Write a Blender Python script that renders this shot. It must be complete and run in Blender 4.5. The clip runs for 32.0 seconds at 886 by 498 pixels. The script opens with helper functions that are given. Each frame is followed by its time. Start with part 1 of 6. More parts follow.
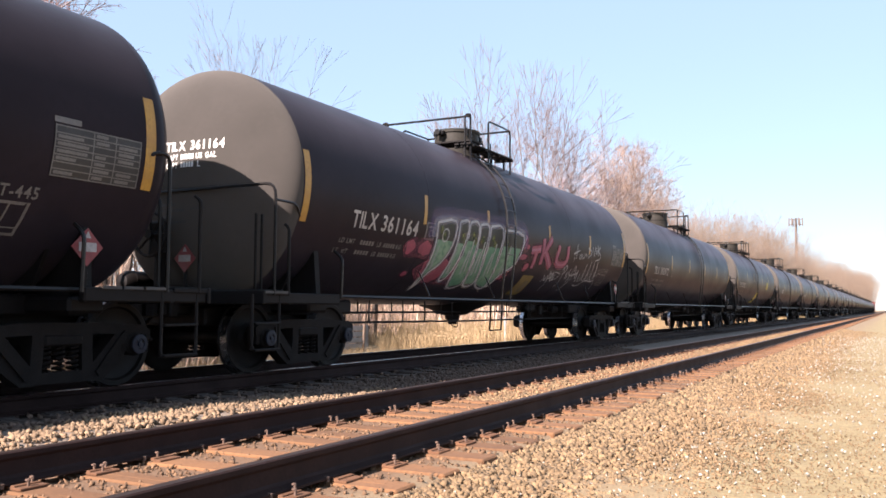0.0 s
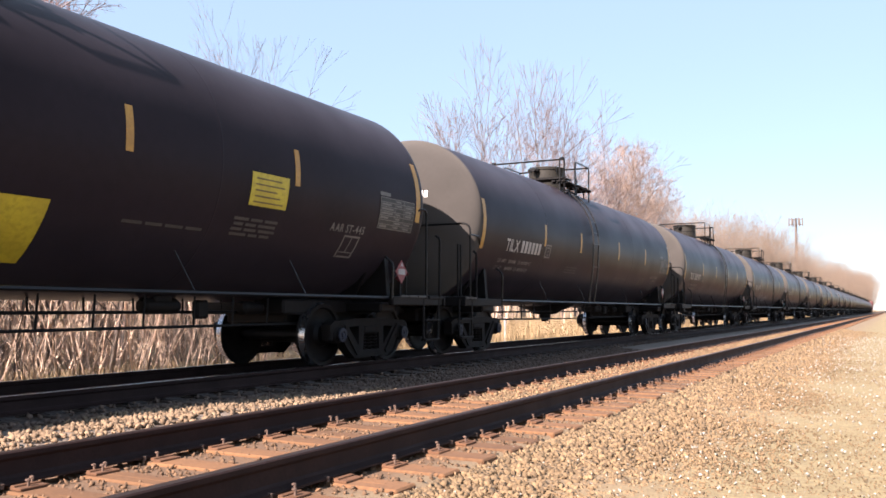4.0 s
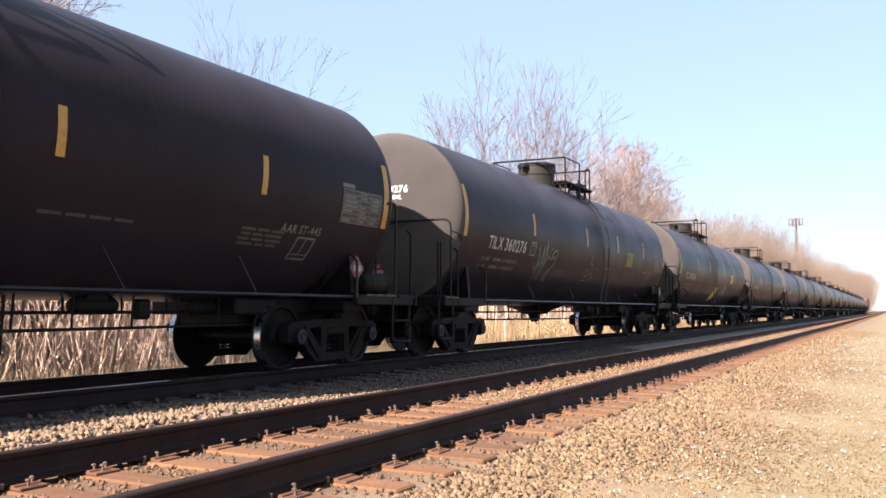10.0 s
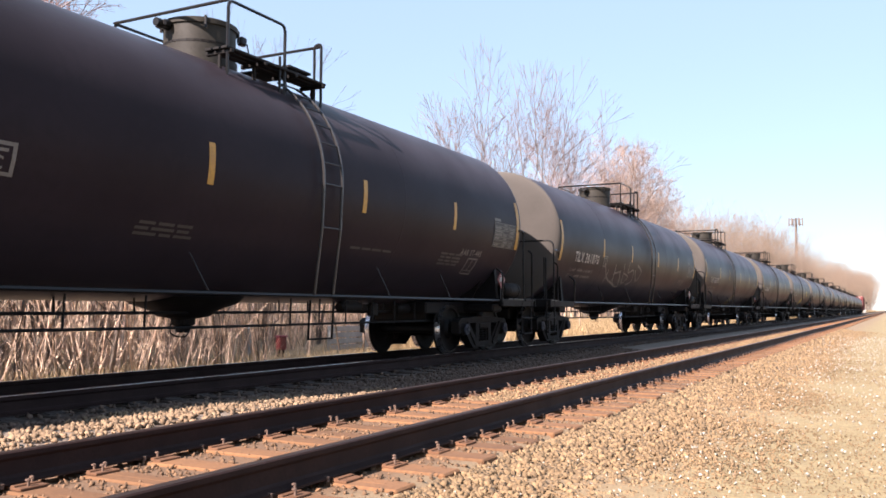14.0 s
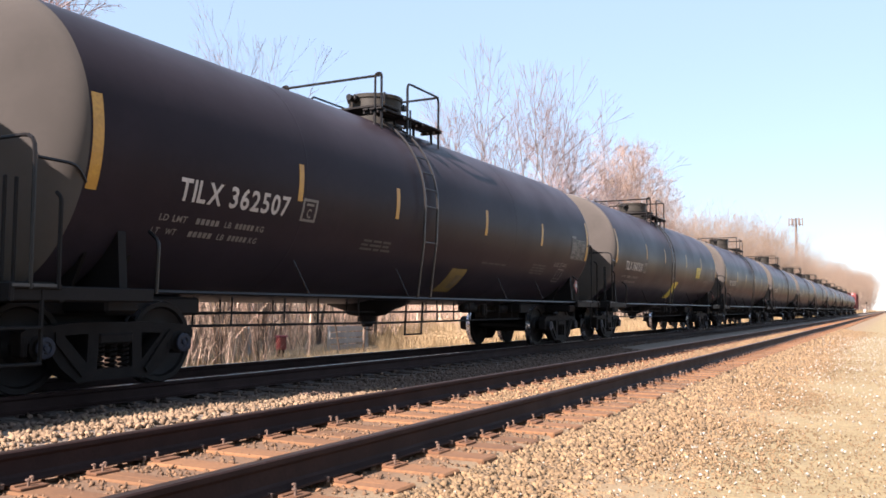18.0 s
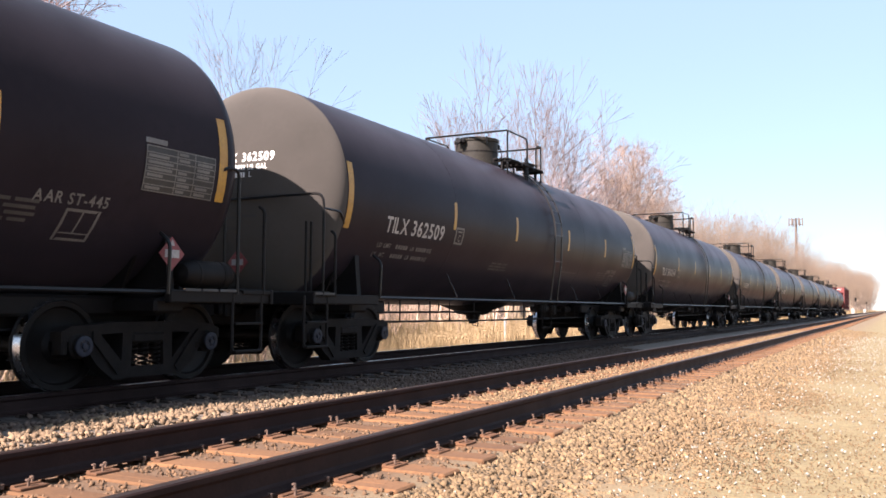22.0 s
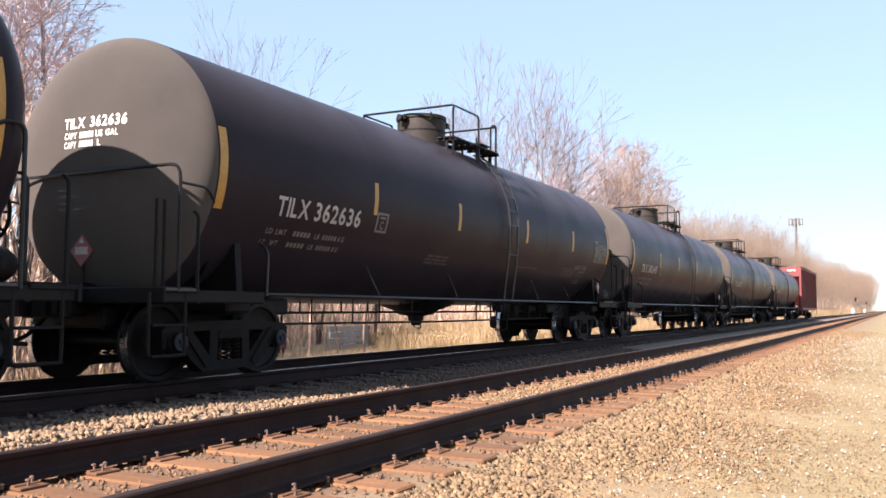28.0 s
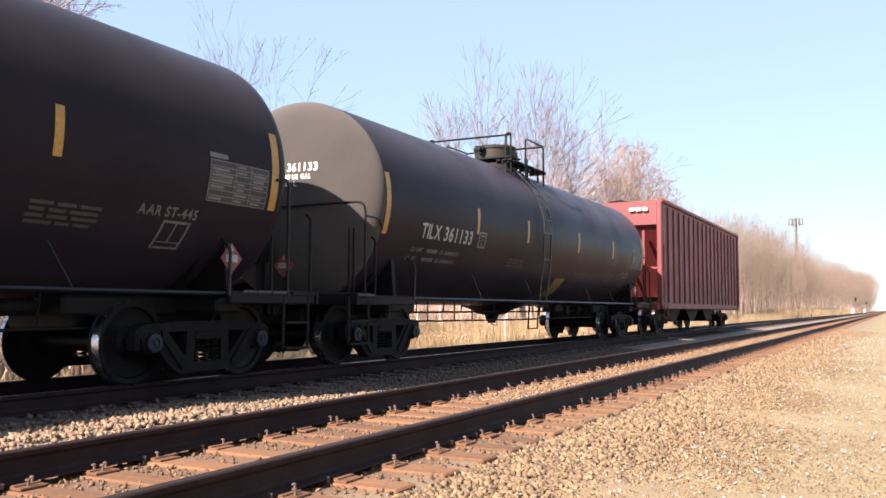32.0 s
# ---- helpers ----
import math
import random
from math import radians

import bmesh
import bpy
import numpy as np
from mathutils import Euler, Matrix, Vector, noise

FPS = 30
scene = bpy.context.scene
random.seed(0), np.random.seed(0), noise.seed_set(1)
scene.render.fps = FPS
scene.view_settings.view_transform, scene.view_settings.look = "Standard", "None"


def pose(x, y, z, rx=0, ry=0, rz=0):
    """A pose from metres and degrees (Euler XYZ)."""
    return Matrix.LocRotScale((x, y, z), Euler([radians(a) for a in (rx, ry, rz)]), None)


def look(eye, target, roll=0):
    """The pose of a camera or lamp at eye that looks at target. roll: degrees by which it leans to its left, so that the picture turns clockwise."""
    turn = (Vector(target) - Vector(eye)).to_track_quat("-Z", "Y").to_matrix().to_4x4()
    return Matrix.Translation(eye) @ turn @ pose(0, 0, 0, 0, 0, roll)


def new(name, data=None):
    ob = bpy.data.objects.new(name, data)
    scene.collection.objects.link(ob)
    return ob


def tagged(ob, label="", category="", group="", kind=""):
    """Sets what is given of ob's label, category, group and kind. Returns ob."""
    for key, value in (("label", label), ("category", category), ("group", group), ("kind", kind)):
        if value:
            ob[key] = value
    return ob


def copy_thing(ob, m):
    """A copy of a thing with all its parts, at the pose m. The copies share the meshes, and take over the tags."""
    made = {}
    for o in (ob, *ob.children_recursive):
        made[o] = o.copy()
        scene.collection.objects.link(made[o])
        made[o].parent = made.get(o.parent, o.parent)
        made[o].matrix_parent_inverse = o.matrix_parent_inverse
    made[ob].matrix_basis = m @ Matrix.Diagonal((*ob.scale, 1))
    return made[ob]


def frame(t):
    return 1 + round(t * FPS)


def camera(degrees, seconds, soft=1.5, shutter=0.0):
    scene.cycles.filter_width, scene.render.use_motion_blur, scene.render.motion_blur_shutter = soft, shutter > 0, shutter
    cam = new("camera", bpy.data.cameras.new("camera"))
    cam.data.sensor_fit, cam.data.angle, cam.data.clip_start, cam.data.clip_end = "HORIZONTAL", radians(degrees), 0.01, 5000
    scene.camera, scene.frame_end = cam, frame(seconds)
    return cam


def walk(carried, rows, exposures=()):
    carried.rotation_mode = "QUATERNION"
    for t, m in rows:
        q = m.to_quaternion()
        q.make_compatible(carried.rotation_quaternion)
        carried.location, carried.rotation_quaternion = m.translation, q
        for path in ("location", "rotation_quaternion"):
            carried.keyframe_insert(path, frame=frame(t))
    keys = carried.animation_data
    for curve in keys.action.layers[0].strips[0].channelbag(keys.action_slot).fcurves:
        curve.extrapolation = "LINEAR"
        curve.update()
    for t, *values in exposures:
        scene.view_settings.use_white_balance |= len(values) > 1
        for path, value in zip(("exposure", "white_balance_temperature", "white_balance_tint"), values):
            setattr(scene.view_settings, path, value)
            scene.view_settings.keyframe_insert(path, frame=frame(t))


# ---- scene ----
cam = camera(54.42, 32.0, soft=1.65)
EYE = Vector((0.0, 0.0, 0.834))
YAW, PITCH, ROLL = radians(27.488), radians(3.99), 0.183
AIM = Vector((-math.sin(YAW) * math.cos(PITCH), math.cos(YAW) * math.cos(PITCH), math.sin(PITCH)))
walk(cam, [(0.0, look(EYE, EYE + AIM, ROLL)), (32.0, look(EYE, EYE + AIM, ROLL))], [(0.0, 1.86, 6300, 23), (32.0, 1.86, 6300, 23)])

# ---- sky, sun, exposure ----
SUN_TO = Vector((-0.335, -1.70, 1.27)).normalized()
sky_world = bpy.data.worlds.new("sky")
scene.world = sky_world
sky_world.use_nodes = True
wn = sky_world.node_tree
sky_tex = wn.nodes.new("ShaderNodeTexSky")
sky_tex.sky_type = "NISHITA"
sky_tex.sun_disc = False
sky_tex.sun_elevation = math.asin(SUN_TO.z)
sky_tex.sun_rotation = math.atan2(SUN_TO.x, SUN_TO.y)
sky_tex.air_density, sky_tex.dust_density, sky_tex.ozone_density = 1.15, 0.1, 2.7
wn.nodes["Background"].inputs[1].default_value = 0.0665
# even pale haze over the whole sky
haze = wn.nodes.new("ShaderNodeMix")
haze.data_type = "RGBA"
haze.inputs["Factor"].default_value = 0.68
haze.inputs["B"].default_value = (2.62, 3.62, 4.28, 1)
wn.links.new(sky_tex.outputs[0], haze.inputs["A"])
wn.links.new(haze.outputs["Result"], wn.nodes["Background"].inputs[0])
sun_data = bpy.data.lights.new("sun", "SUN")
sun_data.energy, sun_data.angle, sun_data.color = 5.0, radians(0.5), (1.0, 0.90, 0.77)
sun = new("sun", sun_data)
sun.matrix_world = look(SUN_TO * 60, (0, 0, 0))


# ---- materials ----
def material(name, base, second=None, rough=0.6, metal=0.0, scale=4.0, fine=60.0, bump=0.15, third=None, spec=0.5, per_object=0.0, per_island=0.0, mix_lo=0.4, mix_hi=0.62, coat=0.0, cover=1.0):
    """Two scales of colour change, fine relief, uneven gloss."""
    m = bpy.data.materials.new(name)
    m.use_nodes = True
    nt = m.node_tree
    nd, ln = nt.nodes, nt.links
    bsdf = nd["Principled BSDF"]
    geo = nd.new("ShaderNodeTexCoord")
    big = nd.new("ShaderNodeTexNoise")
    big.inputs["Scale"].default_value, big.inputs["Detail"].default_value = scale, 5
    ln.new(geo.outputs["Object"], big.inputs["Vector"])
    small = nd.new("ShaderNodeTexNoise")
    small.inputs["Scale"].default_value, small.inputs["Detail"].default_value = fine, 4
    ln.new(geo.outputs["Object"], small.inputs["Vector"])
    ramp = nd.new("ShaderNodeMapRange")
    ramp.inputs[1].default_value, ramp.inputs[2].default_value = mix_lo, mix_hi
    ln.new(big.outputs["Fac"], ramp.inputs[0])
    mix = nd.new("ShaderNodeMix")
    mix.data_type = "RGBA"
    mix.inputs["A"].default_value = (*base, 1)
    mix.inputs["B"].default_value = (*(second or [c * 0.8 for c in base]), 1)
    ln.new(ramp.outputs[0], mix.inputs["Factor"])
    out = mix.outputs["Result"]
    mix2 = nd.new("ShaderNodeMix")
    mix2.data_type = "RGBA"
    ramp2 = nd.new("ShaderNodeMapRange")
    ramp2.inputs[1].default_value, ramp2.inputs[2].default_value = 0.45, 0.7
    ln.new(small.outputs["Fac"], ramp2.inputs[0])
    ln.new(ramp2.outputs[0], mix2.inputs["Factor"])
    ln.new(out, mix2.inputs["A"])
    mix2.inputs["B"].default_value = (*(third or [c * 0.72 for c in base]), 1)
    out = mix2.outputs["Result"]
    if per_object or per_island:
        if per_object:
            src = nd.new("ShaderNodeObjectInfo").outputs["Random"]
        else:
            src = nd.new("ShaderNodeNewGeometry").outputs["Random Per Island"]
        amount = per_object or per_island
        hsv = nd.new("ShaderNodeHueSaturation")
        val = nd.new("ShaderNodeMapRange")
        val.inputs[3].default_value, val.inputs[4].default_value = 1 - amount, 1 + amount
        ln.new(src, val.inputs[0])
        ln.new(val.outputs[0], hsv.inputs["Value"])
        ln.new(out, hsv.inputs["Color"])
        out = hsv.outputs["Color"]
    ln.new(out, bsdf.inputs["Base Color"])
    rr = nd.new("ShaderNodeMapRange")
    rr.inputs[3].default_value, rr.inputs[4].default_value = max(0.02, rough - 0.1), min(1, rough + 0.1)
    ln.new(big.outputs["Fac"], rr.inputs[0])
    ln.new(rr.outputs[0], bsdf.inputs["Roughness"])
    bsdf.inputs["Metallic"].default_value = metal
    bsdf.inputs["Specular IOR Level"].default_value = spec
    bsdf.inputs["Coat Weight"].default_value = coat
    if cover < 1:
        mist = nd.new("ShaderNodeMapRange")
        mist.inputs[1].default_value, mist.inputs[2].default_value = 0.3, 0.7
        mist.inputs[3].default_value, mist.inputs[4].default_value = cover * 0.5, min(1.0, cover * 1.5)
        ln.new(small.outputs["Fac"], mist.inputs[0])
        ln.new(mist.outputs[0], bsdf.inputs["Alpha"])
    if bump:
        bp = nd.new("ShaderNodeBump")
        bp.inputs["Strength"].default_value, bp.inputs["Distance"].default_value = bump, 0.01
        ln.new(small.outputs["Fac"], bp.inputs["Height"])
        ln.new(bp.outputs[0], bsdf.inputs["Normal"])
    return m


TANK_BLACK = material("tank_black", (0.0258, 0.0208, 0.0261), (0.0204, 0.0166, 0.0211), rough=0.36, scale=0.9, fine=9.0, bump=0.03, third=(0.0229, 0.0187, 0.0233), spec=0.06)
TANK_BLACK.node_tree.nodes["Principled BSDF"].inputs["Specular Tint"].default_value = (1.0, 0.78, 0.76, 1)
# Dust film on black paint, paler still: direct sun is put into the colour.
HEAD_DUST_SUNLIT = material("dusty_sunlit_tank_head", (0.0935, 0.0833, 0.0746), (0.0835, 0.0752, 0.0671), rough=0.85, scale=1.6, fine=12.0, bump=0.03, third=(0.0887, 0.0791, 0.0709), spec=0.06)
for dusty in (TANK_BLACK, HEAD_DUST_SUNLIT):
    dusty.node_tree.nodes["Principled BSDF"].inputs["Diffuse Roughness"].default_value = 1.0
NOZZLE_GREY = material("nozzle_grey", (0.0312, 0.0275, 0.0221), (0.0248, 0.0221, 0.0183), rough=0.6, scale=3.0, fine=22.0, bump=0.03, spec=0.2)
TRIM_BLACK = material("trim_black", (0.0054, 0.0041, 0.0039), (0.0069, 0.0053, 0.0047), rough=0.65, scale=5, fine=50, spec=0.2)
RAIL_TUBE = material("handrail_paint", (0.01, 0.0088, 0.0085), (0.0073, 0.0065, 0.0063), rough=0.35, scale=6, fine=40, bump=0.05, spec=0.25)
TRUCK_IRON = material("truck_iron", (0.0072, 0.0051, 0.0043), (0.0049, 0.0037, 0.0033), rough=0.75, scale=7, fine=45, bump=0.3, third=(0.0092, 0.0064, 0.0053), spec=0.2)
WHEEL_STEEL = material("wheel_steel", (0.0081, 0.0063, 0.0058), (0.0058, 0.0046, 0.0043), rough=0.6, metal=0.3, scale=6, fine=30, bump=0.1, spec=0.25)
# Handrail paint made paler for the ladder: its sunlight is put into the colour.
LADDER_SUNLIT = material("ladder_sunlit_paint", (0.024, 0.0213, 0.02), (0.016, 0.0147, 0.014), rough=0.4, scale=6, fine=40, bump=0.05)
TREAD_STEEL = material("tread_steel", (0.62, 0.62, 0.64), (0.5, 0.5, 0.52), rough=0.27, metal=1.0, scale=8, fine=60, bump=0.02)
YELLOW = material("reflective_yellow", (0.4308, 0.2231, 0.0231), (0.3538, 0.1769, 0.0231), rough=0.4, scale=5, fine=30, bump=0.02)
BRIGHT_YELLOW = material("patch_yellow", (0.5077, 0.4, 0.0231), (0.4308, 0.3308, 0.0231), rough=0.5, scale=3, fine=20, bump=0.02)
DULL_YELLOW = material("patch_ochre", (0.1769, 0.1269, 0.0308), (0.1385, 0.0962, 0.0308), rough=0.6, scale=3, fine=20, bump=0.02)
STENCIL = material("stencil_white", (0.4231, 0.3923, 0.3692), (0.3385, 0.3154, 0.2962), rough=0.6, scale=3, fine=40, bump=0.02)
STENCIL_DIM = material("stencil_grey", (0.1438, 0.134, 0.1243), (0.1079, 0.0981, 0.0915), rough=0.6, scale=3, fine=40, bump=0.02)
STENCIL_MID = material("stencil_worn", (0.05, 0.0462, 0.0431), (0.0385, 0.0354, 0.0331), rough=0.6, scale=3, fine=40, bump=0.02)
STENCIL_FAINT = material("stencil_faint", (0.0654, 0.06, 0.0538), (0.0462, 0.0423, 0.0385), rough=0.6, scale=3, fine=40, bump=0.02)
HEAD_WHITE = material("head_lettering", (0.765, 0.747, 0.702), (0.72, 0.702, 0.657), rough=0.4, scale=3, fine=40, bump=0.0)
PANEL_GREY = material("panel_grey", (0.0277, 0.0254, 0.0238), (0.02, 0.0185, 0.0177), rough=0.55, scale=3, fine=25, bump=0.02)
PLACARD_RED = material("placard_red", (0.1846, 0.0192, 0.0231), (0.1462, 0.0154, 0.0192), rough=0.45, scale=5, fine=30, bump=0.0)
PLACARD_WHITE = material("placard_white", (0.3077, 0.2923, 0.2846), (0.2462, 0.2308, 0.2231), rough=0.45, scale=5, fine=30, bump=0.0)
SPRAY_WHITE = material("spray_white", (0.4069, 0.4069, 0.4069), (0.2831, 0.2831, 0.2919), rough=0.6, scale=3, fine=25, bump=0.0)
SPRAY_GREEN = material("spray_green", (0.0846, 0.2285, 0.1462), (0.1861, 0.3046, 0.2), rough=0.6, scale=2, fine=12, bump=0.0)
SPRAY_PALE = material("spray_pale", (0.3077, 0.3385, 0.3231), (0.2, 0.2769, 0.2308), rough=0.6, scale=2, fine=12, bump=0.0)
SPRAY_RED = material("spray_red", (0.2769, 0.0538, 0.0885), (0.2077, 0.0423, 0.0692), rough=0.6, scale=3, fine=18, bump=0.0)
SPRAY_PINK = material("spray_pink", (0.3692, 0.1538, 0.2077), (0.3077, 0.0923, 0.1462), rough=0.6, scale=3, fine=18, bump=0.0)
SPRAY_BLACK = material("spray_black", (0.0077, 0.0092, 0.0077), (0.0169, 0.0231, 0.0108), rough=0.6, scale=5, fine=18, bump=0.0)
WORN_OCHRE = material("worn_ochre", (0.1308, 0.1038, 0.0577), (0.1, 0.0769, 0.0385), rough=0.6, scale=6, fine=30, bump=0.0)
CAP_BLUE = material("bearing_cap_blue", (0.022, 0.026, 0.040), (0.016, 0.018, 0.028), rough=0.5, scale=12, fine=60, bump=0.05, spec=0.2)
MIST_PURPLE = material("mist_purple", (0.24, 0.18, 0.30), (0.30, 0.24, 0.36), rough=0.7, scale=3, fine=30, bump=0.0, cover=0.13)
MIST_WHITE = material("mist_white", (0.40, 0.37, 0.42), (0.34, 0.31, 0.36), rough=0.7, scale=3, fine=30, bump=0.0, cover=0.30)
MIST_RED = material("mist_red", (0.27, 0.06, 0.10), (0.22, 0.05, 0.085), rough=0.7, scale=3, fine=30, bump=0.0, cover=0.36)
SPRAY_LIME = material("spray_lime", (0.16, 0.19, 0.045), (0.12, 0.15, 0.05), rough=0.6, scale=5, fine=20, bump=0.0, cover=0.6)
SPRAY_SAGE = material("spray_sage", (0.1538, 0.2, 0.1808), (0.1, 0.1269, 0.1154), rough=0.6, scale=3, fine=18, bump=0.0)
SPRAY_TEAL = material("spray_teal", (0.0923, 0.2769, 0.2769), (0.0769, 0.2154, 0.2308), rough=0.6, scale=3, fine=18, bump=0.0)
HOPPER_RED = material("hopper_red", (0.171, 0.0255, 0.0229), (0.1312, 0.0215, 0.02), rough=0.55, scale=1.2, fine=14, bump=0.06, third=(0.1193, 0.0246, 0.0222))
RAIL_SIDE = material("rail_rust", (0.0291, 0.0158, 0.0135), (0.0209, 0.0117, 0.0104), rough=0.7, scale=3, fine=50, bump=0.2, spec=0.12)
RAIL_TOP = material("rail_worn_top", (0.0539, 0.0377, 0.0323), (0.0404, 0.028, 0.0242), rough=0.48, metal=0.5, scale=4, fine=80, bump=0.04)
RAIL_SHINE = material("rail_polished_top", (0.55, 0.54, 0.53), (0.48, 0.47, 0.46), rough=0.3, metal=0.9, scale=4, fine=80, bump=0.03)
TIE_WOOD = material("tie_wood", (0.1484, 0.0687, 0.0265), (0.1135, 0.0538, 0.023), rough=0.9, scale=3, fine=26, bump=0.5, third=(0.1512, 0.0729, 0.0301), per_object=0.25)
# Ties under the train: its shade is put into their darker colour.
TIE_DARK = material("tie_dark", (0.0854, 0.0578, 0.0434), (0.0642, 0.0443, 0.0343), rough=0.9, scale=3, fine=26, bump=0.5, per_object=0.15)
PLATE_RUST = material("plate_rust", (0.1285, 0.0555, 0.0229), (0.0999, 0.0438, 0.0188), rough=0.85, scale=8, fine=60, bump=0.3, per_island=0.15)
SPIKE_RUST = material("spike_rust", (0.1341, 0.0805, 0.0537), (0.0939, 0.0581, 0.0425), rough=0.8, scale=20, fine=90, bump=0.2, per_island=0.2)
STONE_PALE = material("ballast_pale", (0.2155, 0.1428, 0.0835), (0.167, 0.1105, 0.0647), rough=0.9, scale=9, fine=70, bump=0.4, per_island=0.38)
STONE_TAN = material("ballast_tan", (0.2113, 0.1385, 0.0698), (0.1599, 0.1028, 0.0537), rough=0.9, scale=9, fine=70, bump=0.5, per_island=0.34)
STONE_RUST = material("ballast_rust", (0.1542, 0.0871, 0.0436), (0.1142, 0.0623, 0.0323), rough=0.9, scale=9, fine=70, bump=0.4, per_island=0.35)
STONE_WHITE = material("ballast_white", (0.3577, 0.3309, 0.2773), (0.313, 0.2773, 0.2236), rough=0.8, scale=9, fine=70, bump=0.3, per_island=0.12)
# Ordinary ballast beneath the train, with the shade put into the colour.
STONE_SHADED = material("ballast_shaded", (0.1264, 0.0802, 0.055), (0.0926, 0.0584, 0.041), rough=0.9, scale=9, fine=70, bump=0.4, per_island=0.3)
BARK = material("bark", (0.2699, 0.2215, 0.1972), (0.2085, 0.1695, 0.1497), rough=0.9, scale=2.5, fine=22, bump=0.5)
TWIG = material("twig", (0.2063, 0.1589, 0.1562), (0.2398, 0.184, 0.1756), rough=0.9, scale=1.0, fine=12, bump=0.0, per_island=0.25)
TWIG_PINK = material("twig_pink", (0.4902, 0.3531, 0.336), (0.5429, 0.4118, 0.387), rough=0.9, scale=0.8, fine=12, bump=0.0, per_island=0.25)
TWIG_BUD = material("twig_budding", (0.3233, 0.2263, 0.1778), (0.3556, 0.2586, 0.194), rough=0.9, scale=0.5, fine=9, bump=0.0, per_island=0.25)
TRUNK_DARK = material("brush_trunk", (0.1656, 0.1242, 0.0966), (0.1104, 0.0828, 0.0656), rough=0.9, scale=3, fine=25, bump=0.4)
TWIG_GOLD = material("twig_gold", (0.3177, 0.2346, 0.1725), (0.2455, 0.1796, 0.1336), rough=0.9, scale=0.4, fine=6, bump=0.0, per_island=0.3)
BRUSH = material("brush_stems", (0.6184, 0.4555, 0.3428), (0.4329, 0.2967, 0.2158), rough=0.9, scale=1.5, fine=20, bump=0.0, per_island=0.7)
STRAW = material("dry_reed", (0.403, 0.2913, 0.1584), (0.3556, 0.2521, 0.1373), rough=0.9, scale=0.8, fine=14, bump=0.0, per_island=0.3)
FENCE_WHITE = material("fence_white", (0.3556, 0.3448, 0.3287), (0.2909, 0.2855, 0.2694), rough=0.7, scale=3, fine=30, bump=0.1)
# Far-track plates, darkened: the train's shade is part of this colour.
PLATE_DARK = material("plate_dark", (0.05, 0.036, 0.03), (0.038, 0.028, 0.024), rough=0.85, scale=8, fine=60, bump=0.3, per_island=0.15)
POLE_GREY = material("pole_grey", (0.1455, 0.1185, 0.1023), (0.1077, 0.0916, 0.0808), rough=0.8, scale=3, fine=30)


def ground_material():
    """Gravel and ballast by the tracks, straw and leaf litter past the far shoulder."""
    m = material("ground", (0.2213, 0.1704, 0.0816), (0.241, 0.1869, 0.0925), rough=0.95, scale=1.2, fine=38, bump=0.8, third=(0.1737, 0.1264, 0.0664))
    nt = m.node_tree
    nd, ln = nt.nodes, nt.links
    bsdf = nd["Principled BSDF"]
    gravel = bsdf.inputs["Base Color"].links[0].from_socket
    geo = nd.new("ShaderNodeTexCoord")
    sep = nd.new("ShaderNodeSeparateXYZ")
    ln.new(geo.outputs["Object"], sep.inputs[0])
    wob = nd.new("ShaderNodeTexNoise")
    wob.inputs["Scale"].default_value, wob.inputs["Detail"].default_value = 0.8, 4
    ln.new(geo.outputs["Object"], wob.inputs["Vector"])
    add = nd.new("ShaderNodeMath")
    add.operation = "MULTIPLY_ADD"
    add.inputs[1].default_value = 1.2
    ln.new(wob.outputs["Fac"], add.inputs[0])
    ln.new(sep.outputs["X"], add.inputs[2])

    def band(lo, hi, below, above_socket, col):
        rng = nd.new("ShaderNodeMapRange")
        rng.inputs[1].default_value, rng.inputs[2].default_value = lo, hi
        ln.new(add.outputs[0], rng.inputs[0])
        mx = nd.new("ShaderNodeMix")
        mx.data_type = "RGBA"
        ln.new(rng.outputs[0], mx.inputs["Factor"])
        mx.inputs["A"].default_value = (*col, 1)
        ln.new(above_socket, mx.inputs["B"])
        return mx.outputs["Result"]

    stone = nd.new("ShaderNodeTexVoronoi")
    stone.inputs["Scale"].default_value = 22
    ln.new(geo.outputs["Object"], stone.inputs["Vector"])
    sr = nd.new("ShaderNodeMapRange")
    sr.inputs[3].default_value, sr.inputs[4].default_value = 0.85, 1.13
    sepc = nd.new("ShaderNodeSeparateColor")
    ln.new(stone.outputs["Color"], sepc.inputs[0])
    ln.new(sepc.outputs[0], sr.inputs[0])
    hsv = nd.new("ShaderNodeHueSaturation")
    ln.new(sr.outputs[0], hsv.inputs["Value"])
    ln.new(gravel, hsv.inputs["Color"])
    inner = band(-1.5, -0.4, None, hsv.outputs["Color"], (0.194, 0.1347, 0.0755))
    rusty = band(-2.4, -2.0, None, inner, (0.1239, 0.0711, 0.0377))
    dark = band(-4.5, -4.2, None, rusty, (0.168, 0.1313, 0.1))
    # Bed under the train, its shade painted in as a darker band.
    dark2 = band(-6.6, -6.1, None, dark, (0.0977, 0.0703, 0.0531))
    straw = band(-11.3, -10.5, None, dark2, (0.2694, 0.194, 0.1131))
    ln.new(straw, bsdf.inputs["Base Color"])
    return m


GROUND = ground_material()


